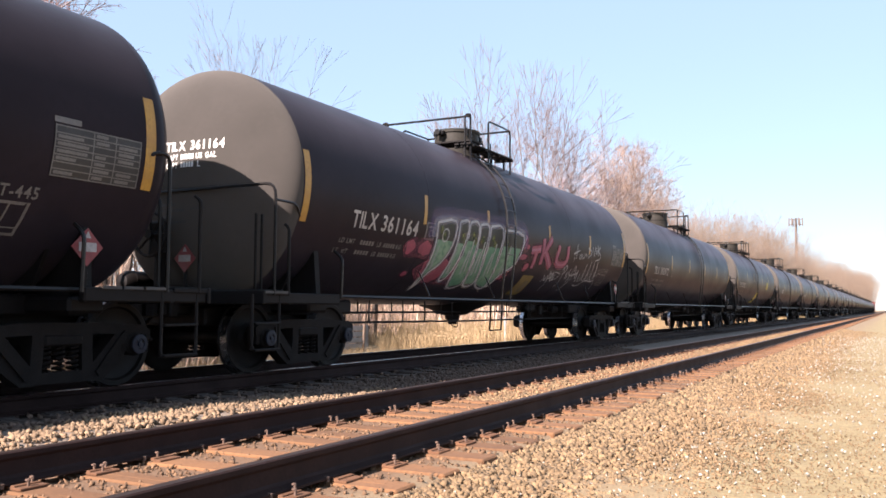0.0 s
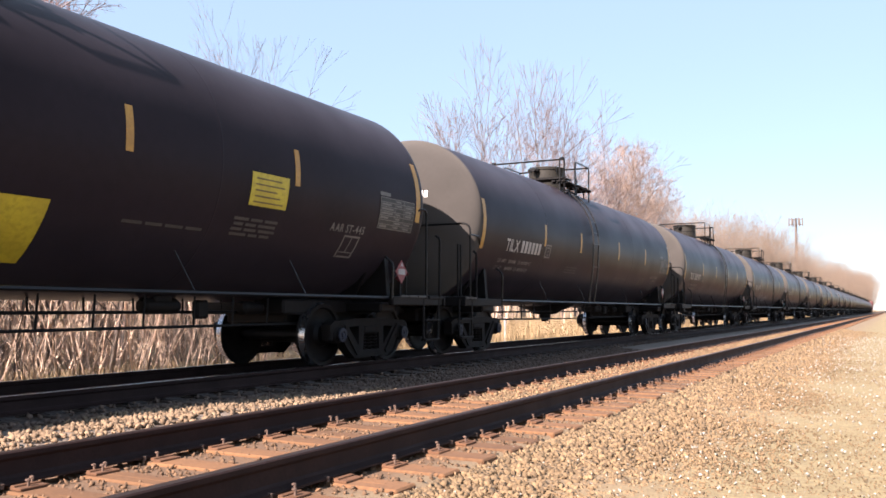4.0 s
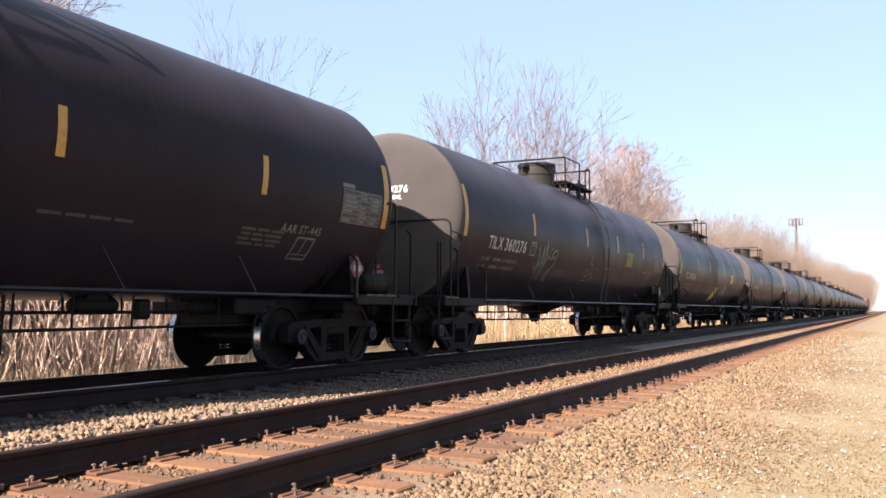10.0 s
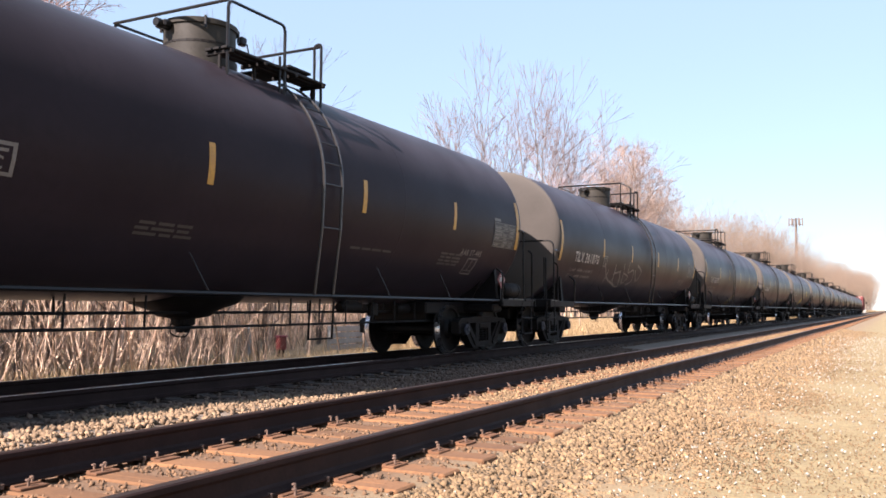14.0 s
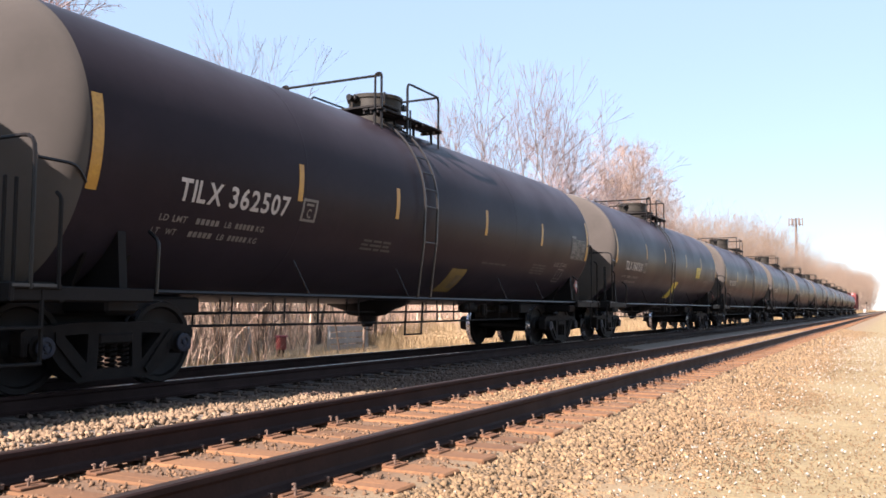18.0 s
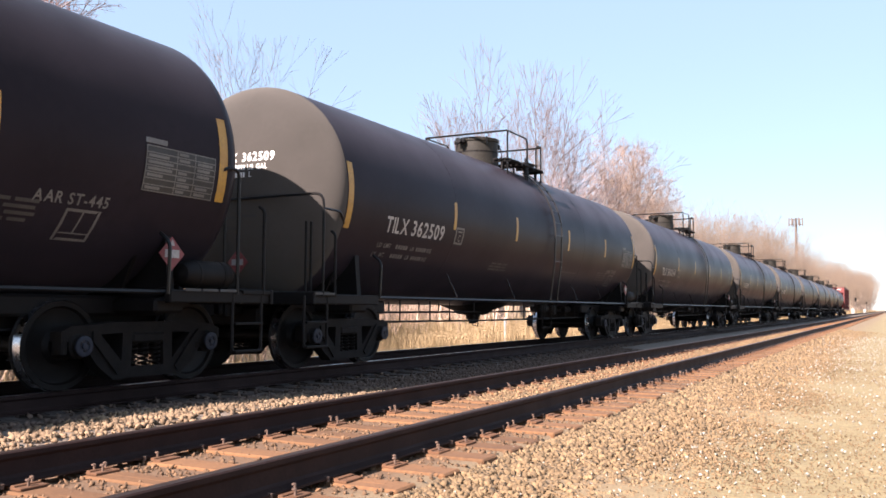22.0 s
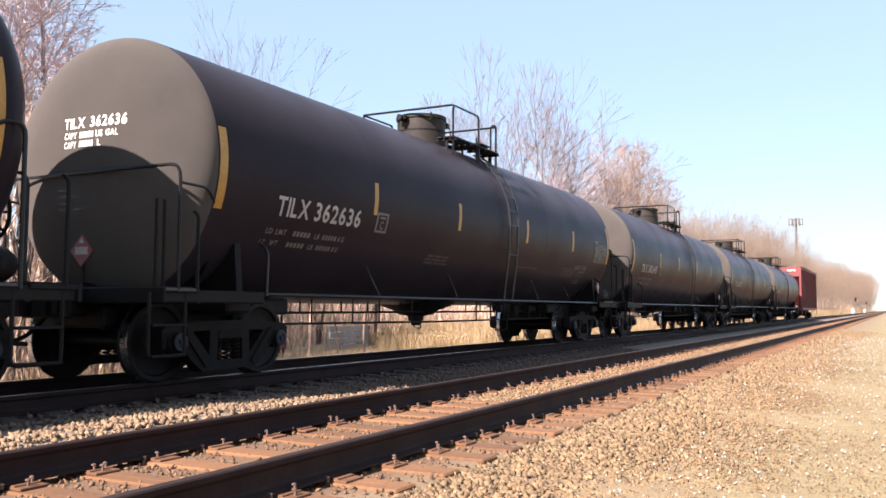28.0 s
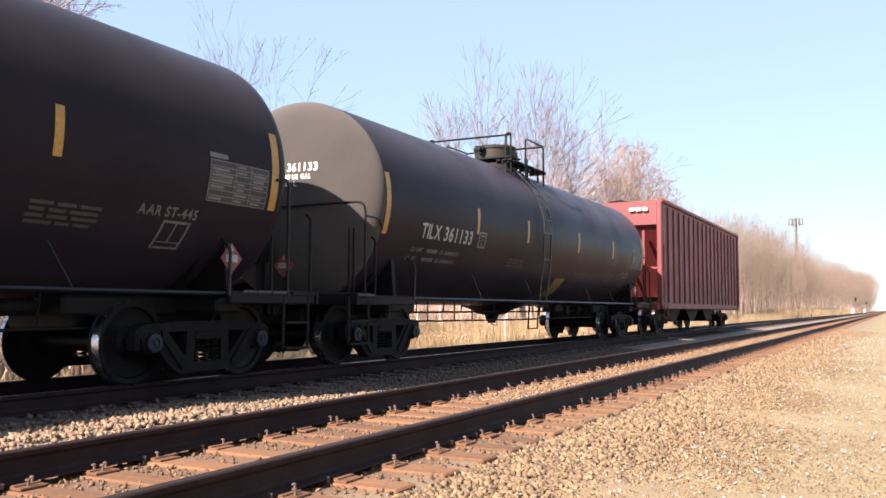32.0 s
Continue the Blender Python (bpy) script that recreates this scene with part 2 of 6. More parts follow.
# ---- mesh helpers ----
class Shape:
    """Collects vertices and faces of one mesh."""

    def __init__(self):
        self.v, self.f, self.mi = [], [], []
        self.m = 0

    def add(self, verts, faces):
        k = len(self.v)
        self.v += [tuple(p) for p in verts]
        self.f += [tuple(i + k for i in q) for q in faces]
        self.mi += [self.m] * len(faces)
        return self

    def box(self, c, s, ch=0.0, rot=None):
        """A box with chamfered edges, centre c, size s."""
        hx, hy, hz = s[0] / 2, s[1] / 2, s[2] / 2
        ch = min(ch, hx * 0.6, hy * 0.6, hz * 0.6)
        if ch <= 0:
            vs = [(x, y, z) for x in (-hx, hx) for y in (-hy, hy) for z in (-hz, hz)]
            fs = [(0, 1, 3, 2), (4, 6, 7, 5), (0, 4, 5, 1), (2, 3, 7, 6), (0, 2, 6, 4), (1, 5, 7, 3)]
        else:
            vs, fs = [], []
            for sx in (-1, 1):
                for sy in (-1, 1):
                    for sz in (-1, 1):
                        vs += [(sx * hx, sy * (hy - ch), sz * (hz - ch)), (sx * (hx - ch), sy * hy, sz * (hz - ch)), (sx * (hx - ch), sy * (hy - ch), sz * hz)]
            n = lambda sx, sy, sz, a: 3 * (4 * sx + 2 * sy + sz) + a
            fs += [(n(0, 0, 0, 0), n(0, 0, 1, 0), n(0, 1, 1, 0), n(0, 1, 0, 0)), (n(1, 0, 0, 0), n(1, 1, 0, 0), n(1, 1, 1, 0), n(1, 0, 1, 0))]
            fs += [(n(0, 0, 0, 1), n(1, 0, 0, 1), n(1, 0, 1, 1), n(0, 0, 1, 1)), (n(0, 1, 0, 1), n(0, 1, 1, 1), n(1, 1, 1, 1), n(1, 1, 0, 1))]
            fs += [(n(0, 0, 0, 2), n(0, 1, 0, 2), n(1, 1, 0, 2), n(1, 0, 0, 2)), (n(0, 0, 1, 2), n(1, 0, 1, 2), n(1, 1, 1, 2), n(0, 1, 1, 2))]
            for a in (0, 1):
                for b in (0, 1):
                    fs += [(n(0, a, b, 1), n(1, a, b, 1), n(1, a, b, 2), n(0, a, b, 2)), (n(a, 0, b, 0), n(a, 1, b, 0), n(a, 1, b, 2), n(a, 0, b, 2)), (n(a, b, 0, 0), n(a, b, 1, 0), n(a, b, 1, 1), n(a, b, 0, 1))]
            fs += [(n(a, b, c2, 0), n(a, b, c2, 1), n(a, b, c2, 2)) for a in (0, 1) for b in (0, 1) for c2 in (0, 1)]
        if rot is not None:
            vs = [rot @ Vector(p) for p in vs]
        return self.add([(p[0] + c[0], p[1] + c[1], p[2] + c[2]) for p in vs], fs)

    def bar(self, a, b, w, h, ch=0.01):
        """A rectangular bar from a to b; w across (x), h in depth."""
        a, b = Vector(a), Vector(b)
        d = b - a
        q = d.to_track_quat("Y", "Z").to_matrix()
        return self.box((a + b) / 2, (w, d.length, h), ch, q)

    def tube(self, pts, r, n=6, r_end=None, closed=False):
        pts = [Vector(p) for p in pts]
        k = len(pts)
        vs, fs = [], []
        side = None
        for i, p in enumerate(pts):
            if closed:
                d = (pts[(i + 1) % k] - pts[i - 1]).normalized()
            else:
                d = (pts[min(i + 1, k - 1)] - pts[max(i - 1, 0)]).normalized()
            if side is None:
                side = d.orthogonal().normalized()
            else:
                side = (side - d * side.dot(d)).normalized()
            up = d.cross(side)
            rr = r if r_end is None else r + (r_end - r) * i / (k - 1)
            vs += [p + (side * math.cos(2 * math.pi * j / n) + up * math.sin(2 * math.pi * j / n)) * rr for j in range(n)]
        for i in range(k if closed else k - 1):
            i2 = (i + 1) % k
            fs += [(i * n + j, i * n + (j + 1) % n, i2 * n + (j + 1) % n, i2 * n + j) for j in range(n)]
        if not closed:
            fs += [tuple(reversed(range(n))), tuple((k - 1) * n + j for j in range(n))]
        return self.add(vs, fs)

    def lathe(self, profile, n=48, axis="y", c=(0, 0, 0), cap=True):
        """profile: (along, radius) pairs, turned round the axis through c."""
        vs, fs = [], []
        for a, r in profile:
            for j in range(n):
                t = 2 * math.pi * j / n
                p = {"y": (r * math.cos(t), a, r * math.sin(t)), "x": (a, r * math.cos(t), r * math.sin(t)), "z": (r * math.cos(t), r * math.sin(t), a)}[axis]
                vs.append((p[0] + c[0], p[1] + c[1], p[2] + c[2]))
        for i in range(len(profile) - 1):
            fs += [(i * n + j, i * n + (j + 1) % n, (i + 1) * n + (j + 1) % n, (i + 1) * n + j) for j in range(n)]
        if cap:
            fs += [tuple(range(n)), tuple((len(profile) - 1) * n + j for j in range(n))]
        return self.add(vs, fs)

    def prism(self, poly, lo, hi, axis="x"):
        """A closed outline swept from lo to hi along the axis."""
        n = len(poly)
        put = {"x": lambda a, p: (a, p[0], p[1]), "y": lambda a, p: (p[0], a, p[1]), "z": lambda a, p: (p[0], p[1], a)}[axis]
        vs = [put(lo, p) for p in poly] + [put(hi, p) for p in poly]
        fs = [tuple(range(n)), tuple(range(2 * n - 1, n - 1, -1))] + [(j, j + n, (j + 1) % n + n, (j + 1) % n) for j in range(n)]
        return self.add(vs, fs)

    def mesh(self, name, mats, smooth=False):
        me = bpy.data.meshes.new(name)
        me.from_pydata(self.v, [], self.f)
        for m in mats if isinstance(mats, (list, tuple)) else [mats]:
            me.materials.append(m)
        if any(self.mi):
            me.polygons.foreach_set("material_index", self.mi)
        bm = bmesh.new()
        bm.from_mesh(me)
        bmesh.ops.recalc_face_normals(bm, faces=bm.faces)
        bm.to_mesh(me)
        bm.free()
        if smooth:
            me.polygons.foreach_set("use_smooth", [True] * len(me.polygons))
            me.set_sharp_from_angle(angle=radians(35))
        me.update()
        return me


def part(name, shape, mat, parent, label="", smooth=False, at=None):
    ob = new(name, shape if isinstance(shape, bpy.types.Mesh) else shape.mesh(name, mat, smooth))
    ob.parent = parent
    if at is not None:
        ob.matrix_basis = at
    if label:
        tagged(ob, label)
    return ob


def thing(name, label, category, at=None, group="", kind=""):
    ob = new(name)
    ob.empty_display_size = 0.3
    if at is not None:
        ob.matrix_basis = at
    return tagged(ob, label, category, group, kind)


def raw_mesh(name, verts, faces, mat, smooth=False):
    """A large mesh straight from arrays."""
    me = bpy.data.meshes.new(name)
    verts = np.asarray(verts, dtype=np.float32)
    faces = np.asarray(faces, dtype=np.int32)
    k = faces.shape[1]
    me.vertices.add(len(verts))
    me.vertices.foreach_set("co", verts.ravel())
    me.loops.add(faces.size)
    me.loops.foreach_set("vertex_index", faces.ravel())
    me.polygons.add(len(faces))
    me.polygons.foreach_set("loop_start", np.arange(0, faces.size, k, dtype=np.int32))
    me.materials.append(mat)
    if smooth:
        me.polygons.foreach_set("use_smooth", np.ones(len(faces), dtype=bool))
    me.update(calc_edges=True)
    me.validate()
    return me


# ---- letters, cached one by one ----
GLYPHS = {}


def glyph(ch):
    if ch in GLYPHS:
        return GLYPHS[ch]
    cu = bpy.data.curves.new("glyph", "FONT")
    cu.body, cu.size, cu.resolution_u, cu.fill_mode, cu.offset = ch, 1.0, 3, "FRONT", 0.022
    ob = bpy.data.objects.new("glyph", cu)
    scene.collection.objects.link(ob)
    me = bpy.data.meshes.new_from_object(ob.evaluated_get(bpy.context.evaluated_depsgraph_get()))
    bpy.data.objects.remove(ob)
    bm = bmesh.new()
    bm.from_mesh(me)
    for k in range(1, 5):
        bmesh.ops.bisect_plane(bm, geom=bm.verts[:] + bm.edges[:] + bm.faces[:], plane_co=(0, 0.72 * k / 5, 0), plane_no=(0, 1, 0))
    bm.verts.index_update()
    vs = [(v.co.x, v.co.y) for v in bm.verts]
    fs = [tuple(v.index for v in f.verts) for f in bm.faces]
    bm.free()
    bpy.data.meshes.remove(me)
    lo = min(p[0] for p in vs)
    hi = max(p[0] for p in vs)
    GLYPHS[ch] = ([((x - lo) / 0.72, y / 0.72) for x, y in vs], fs, (hi - lo) / 0.72)
    return GLYPHS[ch]


def text_shape(shape, body, u, v, height, width, put, slant=0.0):
    """Lays the letters from u, with v as baseline, height and whole width given; put maps (u, v) onto the surface."""
    adv, places = 0.0, []
    for ch in body:
        if ch == " ":
            adv += 0.42
            continue
        wide = glyph(ch)[2]
        cell = max(wide, 0.66) if ch.isdigit() else wide
        places.append((ch, adv + (cell - wide) / 2))
        adv += cell + 0.14
    sx = width / (adv - 0.14)
    for ch, a in places:
        vs, fs, _ = glyph(ch)
        shape.add([put(u + (a + x) * sx + slant * y * height, v + y * height) for x, y in vs], fs)
    return shape


# ---- the land ----
PROFILE = [(-1500, -1.2), (-300, -1.0), (-60, 1.8), (-32, 1.5), (-25, 0.7), (-20, -0.25), (-17.5, -0.6), (-16, -0.68), (-13, -0.66), (-11.6, -0.5), (-10.6, -0.24), (-9.9, -0.21), (-6.9, -0.24), (-6.5, -0.25), (-5.9, -0.30), (-5.3, -0.30), (-4.6, -0.228), (-2.60, -0.228), (-2.54, -0.275), (-2.2, -0.325), (-1.7, -0.38), (-1.0, -0.40), (0.0, -0.42), (6, -0.44), (40, -0.6), (300, -0.9), (1500, -1.2)]


def ground_z(x):
    for (a, za), (b, zb) in zip(PROFILE, PROFILE[1:]):
        if a <= x <= b:
            return za + (zb - za) * (x - a) / (b - a)
    return PROFILE[-1][1]


def pile_z(x, y):
    """Height of the ballast between the tracks, heaped up at one stretch."""
    side = max(0.0, 1 - abs(x + 5.8) / 0.85)
    return ground_z(x) + 0.18 * min(1.0, side * 1.6) * max(0.0, min(1.0, (11.0 - y) / 4.6))


def build_ground():
    xs = sorted(set([p[0] for p in PROFILE] + [-4.0, -3.3] + list(np.arange(-12.5, -9.5, 0.5)) + list(np.arange(-6.8, -5.0, 0.18)) + list(np.arange(-2.6, 3.0, 0.16)) + [-100, -45, -22, -19, -17.5, -14.5, 4, 10, 20, 80]))
    ys = sorted(set(list(np.arange(1.0, 16, 0.16)) + list(np.arange(16, 60, 1.0)) + list(np.arange(60, 300, 10.0)) + [-1500, -300, -120, -60, -30, -15, -6, -3, -1, 300, 400, 600, 900, 1400, 2200, 3500]))
    vs = []
    for y in ys:
        for x in xs:
            z = ground_z(x)
            if -2.6 < x < 6 and 0 < y < 60:
                z += 0.012 * noise.noise((x * 3, y * 3, 0)) + 0.03 * noise.noise((x * 0.6, y * 0.6, 4))
            elif -6.9 < x < -4.8:
                z = pile_z(x, y)
            elif x < -13:
                z += 0.12 * noise.noise((x * 0.2, y * 0.2, 2))
                z += 2.6 * min(1.0, (-13.0 - x) / 5) * math.exp(-((y - 330) / 140) ** 2)
            vs.append((x, y, z))
    n = len(xs)
    fs = [(i * n + j, i * n + j + 1, (i + 1) * n + j + 1, (i + 1) * n + j) for i in range(len(ys) - 1) for j in range(n - 1)]
    ob = new("ground", raw_mesh("ground", vs, fs, GROUND, True))
    return tagged(ob, "tan gravel and straw-covered ground beside the tracks", "ground", kind="structure")


build_ground()


# ---- loose stones ----
def stone_templates(n):
    """Angular crushed stones: hulls of a few corners."""
    rng = np.random.default_rng(5)
    out = []
    for _ in range(n):
        bm = bmesh.new()
        k = rng.normal(0, 1, (8, 3))
        k /= np.linalg.norm(k, axis=1)[:, None]
        for p in k * rng.uniform([0.8, 0.62, 0.5], [1.25, 1.0, 0.85]):
            bm.verts.new(p)
        bmesh.ops.convex_hull(bm, input=bm.verts)
        bmesh.ops.delete(bm, geom=[v for v in bm.verts if not v.link_faces], context="VERTS")
        bmesh.ops.triangulate(bm, faces=bm.faces)
        bmesh.ops.recalc_face_normals(bm, faces=bm.faces)
        bm.verts.index_update()
        out.append((np.array([v.co[:] for v in bm.verts]), np.array([[v.index for v in f.verts] for f in bm.faces])))
        bm.free()
    return out


STONES = stone_templates(30)


def scatter(name, label, mat, spots, parent_kind="stuff"):
    """spots: x, y, z, size. One joined mesh of loose stones."""
    rng = np.random.default_rng(len(spots))
    allv, allf, count = [], [], 0
    for i, (x, y, z, s) in enumerate(spots):
        t = rng.uniform(0, 6.283, 3)
        rot = np.array(Euler((t[0] * 0.2, t[1] * 0.2, t[2])).to_matrix())
        pts, tri = STONES[i % len(STONES)]
        allv.append(pts @ rot.T * s + (x, y, z))
        allf.append(tri + count)
        count += len(pts)
    ob = new(name, raw_mesh(name, np.concatenate(allv), np.concatenate(allf), mat))
    return tagged(ob, label, "gravel", kind=parent_kind)


TIE_EDGES = [4.356, 4.911, 5.544, 5.99, 6.438, 6.975, 7.459, 7.944, 8.421, 8.882, 9.345, 9.870]
TIE_Y = [e + 0.11 for e in TIE_EDGES]
tie_rng = random.Random(11)
while TIE_Y[0] > -16:
    TIE_Y.insert(0, TIE_Y[0] - 0.53 + tie_rng.uniform(-0.03, 0.03))
while TIE_Y[-1] < 330:
    TIE_Y.append(TIE_Y[-1] + 0.5 + tie_rng.uniform(-0.045, 0.045))
NEAR_X, FAR_X, HALF = -3.8525, -8.2145, 0.7525


def build_stones():
    rng = np.random.default_rng(3)
    # shoulder of the near track
    spots, whites = [], []
    for y0, y1, dens, size in ((-14, 3.2, 160, 0.034), (3.2, 8, 700, 0.029), (8, 14, 520, 0.031), (14, 26, 190, 0.038), (26, 55, 40, 0.05)):
        area = (y1 - y0) * 3.2
        for _ in range(int(area * dens)):
            x = -2.55 + 3.20 * rng.random() ** 1.9
            y = rng.uniform(y0, y1)
            fade = 1.25 - 0.95 * max(0.0, min(1.0, (x + 2.2) / 1.6))
            s = size * rng.uniform(0.55, 1.25) * fade
            spots.append((x, y, ground_z(x) + s * 0.25, s))
    scatter("shoulder_ballast", "loose tan ballast stones on the track shoulder", STONE_TAN, spots)
    for _ in range(3600):
        y = 3.5 + 40 * rng.random() ** 1.8
        x = rng.uniform(-2.6, 1.6)
        s = rng.uniform(0.006, 0.017) * (1 + y * 0.035)
        whites.append((x, y, ground_z(x) + s * 0.4 + 0.008, s))
    scatter("pale_stones", "scattered white pebbles on the gravel", STONE_WHITE, whites)
    fines = []
    for _ in range(9000):
        y = 4.5 + 16 * rng.random() ** 1.5
        x = rng.uniform(-1.6, 2.2)
        s = rng.uniform(0.004, 0.012)
        fines.append((x, y, ground_z(x) + s * 0.3, s))
    scatter("fine_gravel", "fine tan gravel beside the track", STONE_TAN, fines)
    # between the two tracks
    spots, dark = [], []
    for _ in range(30000):
        y = -4.5 + 28 * rng.random() ** 1.2
        x = rng.uniform(-6.85, -4.85)
        s = rng.uniform(0.016, 0.043)
        # Stones past the train's shadow edge get the colour with shade put in.
        shaded = x < -6.02 + 0.06 * math.sin(y * 3.1) or y > 10.0 + 1.6 * rng.random() and x < -5.1
        (dark if shaded else spots).append((x, y, pile_z(x, y) + s * 0.3, s))
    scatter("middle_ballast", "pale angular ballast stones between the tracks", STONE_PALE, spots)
    scatter("oily_ballast", "ballast stones beside the far track, coloured dark for the train's shade", STONE_SHADED, dark)
    # cribs of the near track
    spots = []
    ends = [y for y in TIE_Y if y < 24]
    for a, b in zip(ends, ends[1:]):
        for _ in range(60 if a < 0 else 230 if a < 10 else 90):
            x = rng.uniform(-5.05, -2.57)
            y = rng.uniform(a + 0.06, b - 0.06)
            s = rng.uniform(0.010, 0.030)
            spots.append((x, y, -0.224 + s * 0.1, s))
    pale = []
    for _ in range(6000):
        y = 9.0 + 38 * rng.random() ** 1.5
        x = rng.uniform(-4.50, -3.22)
        s = rng.uniform(0.018, 0.034) * (1 + y * 0.012)
        pale.append((x, y, -0.222 + s * 0.15, s))
    scatter("track_ballast", "tan ballast stones lying level with the ties", STONE_TAN, pale)
    scatter("crib_ballast", "rust-stained ballast stones lying between the ties", STONE_RUST, spots)
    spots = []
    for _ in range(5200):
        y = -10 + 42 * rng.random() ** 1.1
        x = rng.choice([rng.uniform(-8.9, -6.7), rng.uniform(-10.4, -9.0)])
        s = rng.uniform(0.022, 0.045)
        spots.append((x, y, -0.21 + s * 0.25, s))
    # Same stone colour again, darkened for the train's shade.
    scatter("dark_ballast", "ballast stones of the far track, coloured dark for the train's shade", STONE_SHADED, spots)


build_stones()

# ---- rails, ties, plates, spikes ----
RAIL_POLY = [(-0.076, -0.186), (0.076, -0.186), (0.076, -0.174), (0.022, -0.158), (0.010, -0.140), (0.009, -0.06), (0.018, -0.046), (0.0365, -0.038), (0.0375, -0.010), (0.029, -0.0015), (0.012, 0.0), (-0.012, 0.0), (-0.029, -0.0015), (-0.0375, -0.010), (-0.0365, -0.038), (-0.018, -0.046), (-0.009, -0.06), (-0.010, -0.140), (-0.022, -0.158), (-0.076, -0.174)]


def rail_mesh(top):
    s = Shape()
    s.prism(RAIL_POLY, -160, 1500, "y")
    me = s.mesh("rail", [RAIL_SIDE, top])
    for p in me.polygons:
        if p.normal.z > 0.8 and p.center.z > -0.02:
            p.material_index = 1
    return me


def spike(s, x, y, z, tilt):
    """A cut spike: square shank and a hooked oval head."""
    s.box((x, y, z + 0.010), (0.014, 0.014, 0.034), 0.002)
    s.lathe([(z + 0.022, 0.008), (z + 0.028, 0.0155), (z + 0.035, 0.0145), (z + 0.039, 0.006)], 8, "z", (x + tilt, y, 0))


def build_track(name, cx, top, wood, label, ties, detail):
    track = thing(name, label, "railway track", kind="structure")
    me = rail_mesh(top)
    for sx in (-HALF, HALF):
        part("rail", me, None, track, at=pose(cx + sx, 0, 0))
    rng = random.Random(int(abs(cx) * 100))
    metas = []
    for k in range(6):
        s = Shape()
        s.box((0, 0, -0.09), (2.6, 0.225 + 0.004 * k, 0.18), 0.012)
        s.box((0.3 * k - 0.8, 0.02 * (k % 3) - 0.02, -0.004), (0.9, 0.05, 0.011), 0.004)
        metas.append(s.mesh("tie", wood))
    near = ties[:200] if detail else ties[:95]
    for y in near:
        part("tie", metas[rng.randrange(6)], None, track, at=pose(cx + rng.uniform(-0.025, 0.025), y, -0.210 + rng.uniform(-0.006, 0.003), 0, rng.uniform(-0.3, 0.3), rng.uniform(-1.2, 1.2)))
    s = Shape()
    for y in ties[len(near):]:
        s.box((cx, y, -0.296), (2.6, 0.225, 0.18))
    tagged(part("far_ties", s, wood, track), kind="stuff")
    s, sp = Shape(), Shape()
    for y in ties[:290] if detail else ties[:95]:
        for sx in (-HALF, HALF):
            s.box((cx + sx, y, -0.203), (0.36, 0.19, 0.018), 0.004)
            for dx in (-0.10, 0.10):
                s.box((cx + sx + dx, y, -0.191), (0.035, 0.18, 0.012), 0.003)
            if detail and y < 45:
                for dx, dy in ((-0.092, 0.05), (-0.088, -0.06), (0.092, -0.04), (0.088, 0.065), (-0.15, 0.02), (0.15, -0.03)):
                    if rng.random() < 0.5:
                        spike(sp, cx + sx + dx, y + dy + rng.uniform(-0.015, 0.015), -0.192 + rng.uniform(0, 0.012) + (0.018 if rng.random() < 0.15 else 0), -0.008 if dx > 0 else 0.008)
                if rng.random() < 0.75:
                    # rail anchor beside the tie
                    sp.box((cx + sx, y - 0.135, -0.184), (0.165, 0.022, 0.034), 0.004)
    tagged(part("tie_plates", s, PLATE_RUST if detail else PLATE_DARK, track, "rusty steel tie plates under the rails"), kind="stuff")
    if sp.v:
        tagged(part("spikes", sp, SPIKE_RUST, track, "rusty cut spikes and rail anchors"), kind="stuff")
    return track


build_track("near_track", NEAR_X, RAIL_TOP, TIE_WOOD, "rusty empty track on weathered reddish wooden ties", TIE_Y, True)
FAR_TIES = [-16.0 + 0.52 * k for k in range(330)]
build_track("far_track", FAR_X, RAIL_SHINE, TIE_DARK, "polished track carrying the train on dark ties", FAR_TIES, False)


# ---- rail vehicles ----
RT, ZT, CYL, DEPTH = 1.584, 2.50, 7.49, 0.60


def on_side(u, z, off=0.004):
    """u along the car, z as height unrolled on the tank's camera side."""
    a = (z - ZT) / RT
    return ((RT + off) * math.cos(a), u, ZT + (RT + off) * math.sin(a))


def on_head(u, v, off=0.006):
    """u across, v height on the tank's leading head."""
    q = max(0.0, 1 - (math.hypot(u, v - ZT) / RT) ** 2.5)
    return (u, -CYL - DEPTH * math.sqrt(q) - off, v)


def patch(shape, u0, u1, z0, z1, put=on_side, nu=1, nz=8, off=0.004, slant=0.0):
    vs = [put(u0 + (u1 - u0) * i / nu + slant * j / nz, z0 + (z1 - z0) * j / nz, off) for i in range(nu + 1) for j in range(nz + 1)]
    fs = [(i * (nz + 1) + j, (i + 1) * (nz + 1) + j, (i + 1) * (nz + 1) + j + 1, i * (nz + 1) + j + 1) for i in range(nu) for j in range(nz)]
    return shape.add(vs, fs)


def ribbon(shape, pts, width, off=0.006):
    """A painted stroke along (u, z) points on the tank's side."""
    k = len(pts)
    vs = []
    for i, (u, z) in enumerate(pts):
        a, b = pts[max(i - 1, 0)], pts[min(i + 1, k - 1)]
        dx, dy = b[0] - a[0], b[1] - a[1]
        d = math.hypot(dx, dy) or 1
        w = width / 2
        vs += [on_side(u - dy / d * w, z + dx / d * w, off), on_side(u + dy / d * w, z - dx / d * w, off)]
    return shape.add(vs, [(2 * i, 2 * i + 1, 2 * i + 3, 2 * i + 2) for i in range(k - 1)])


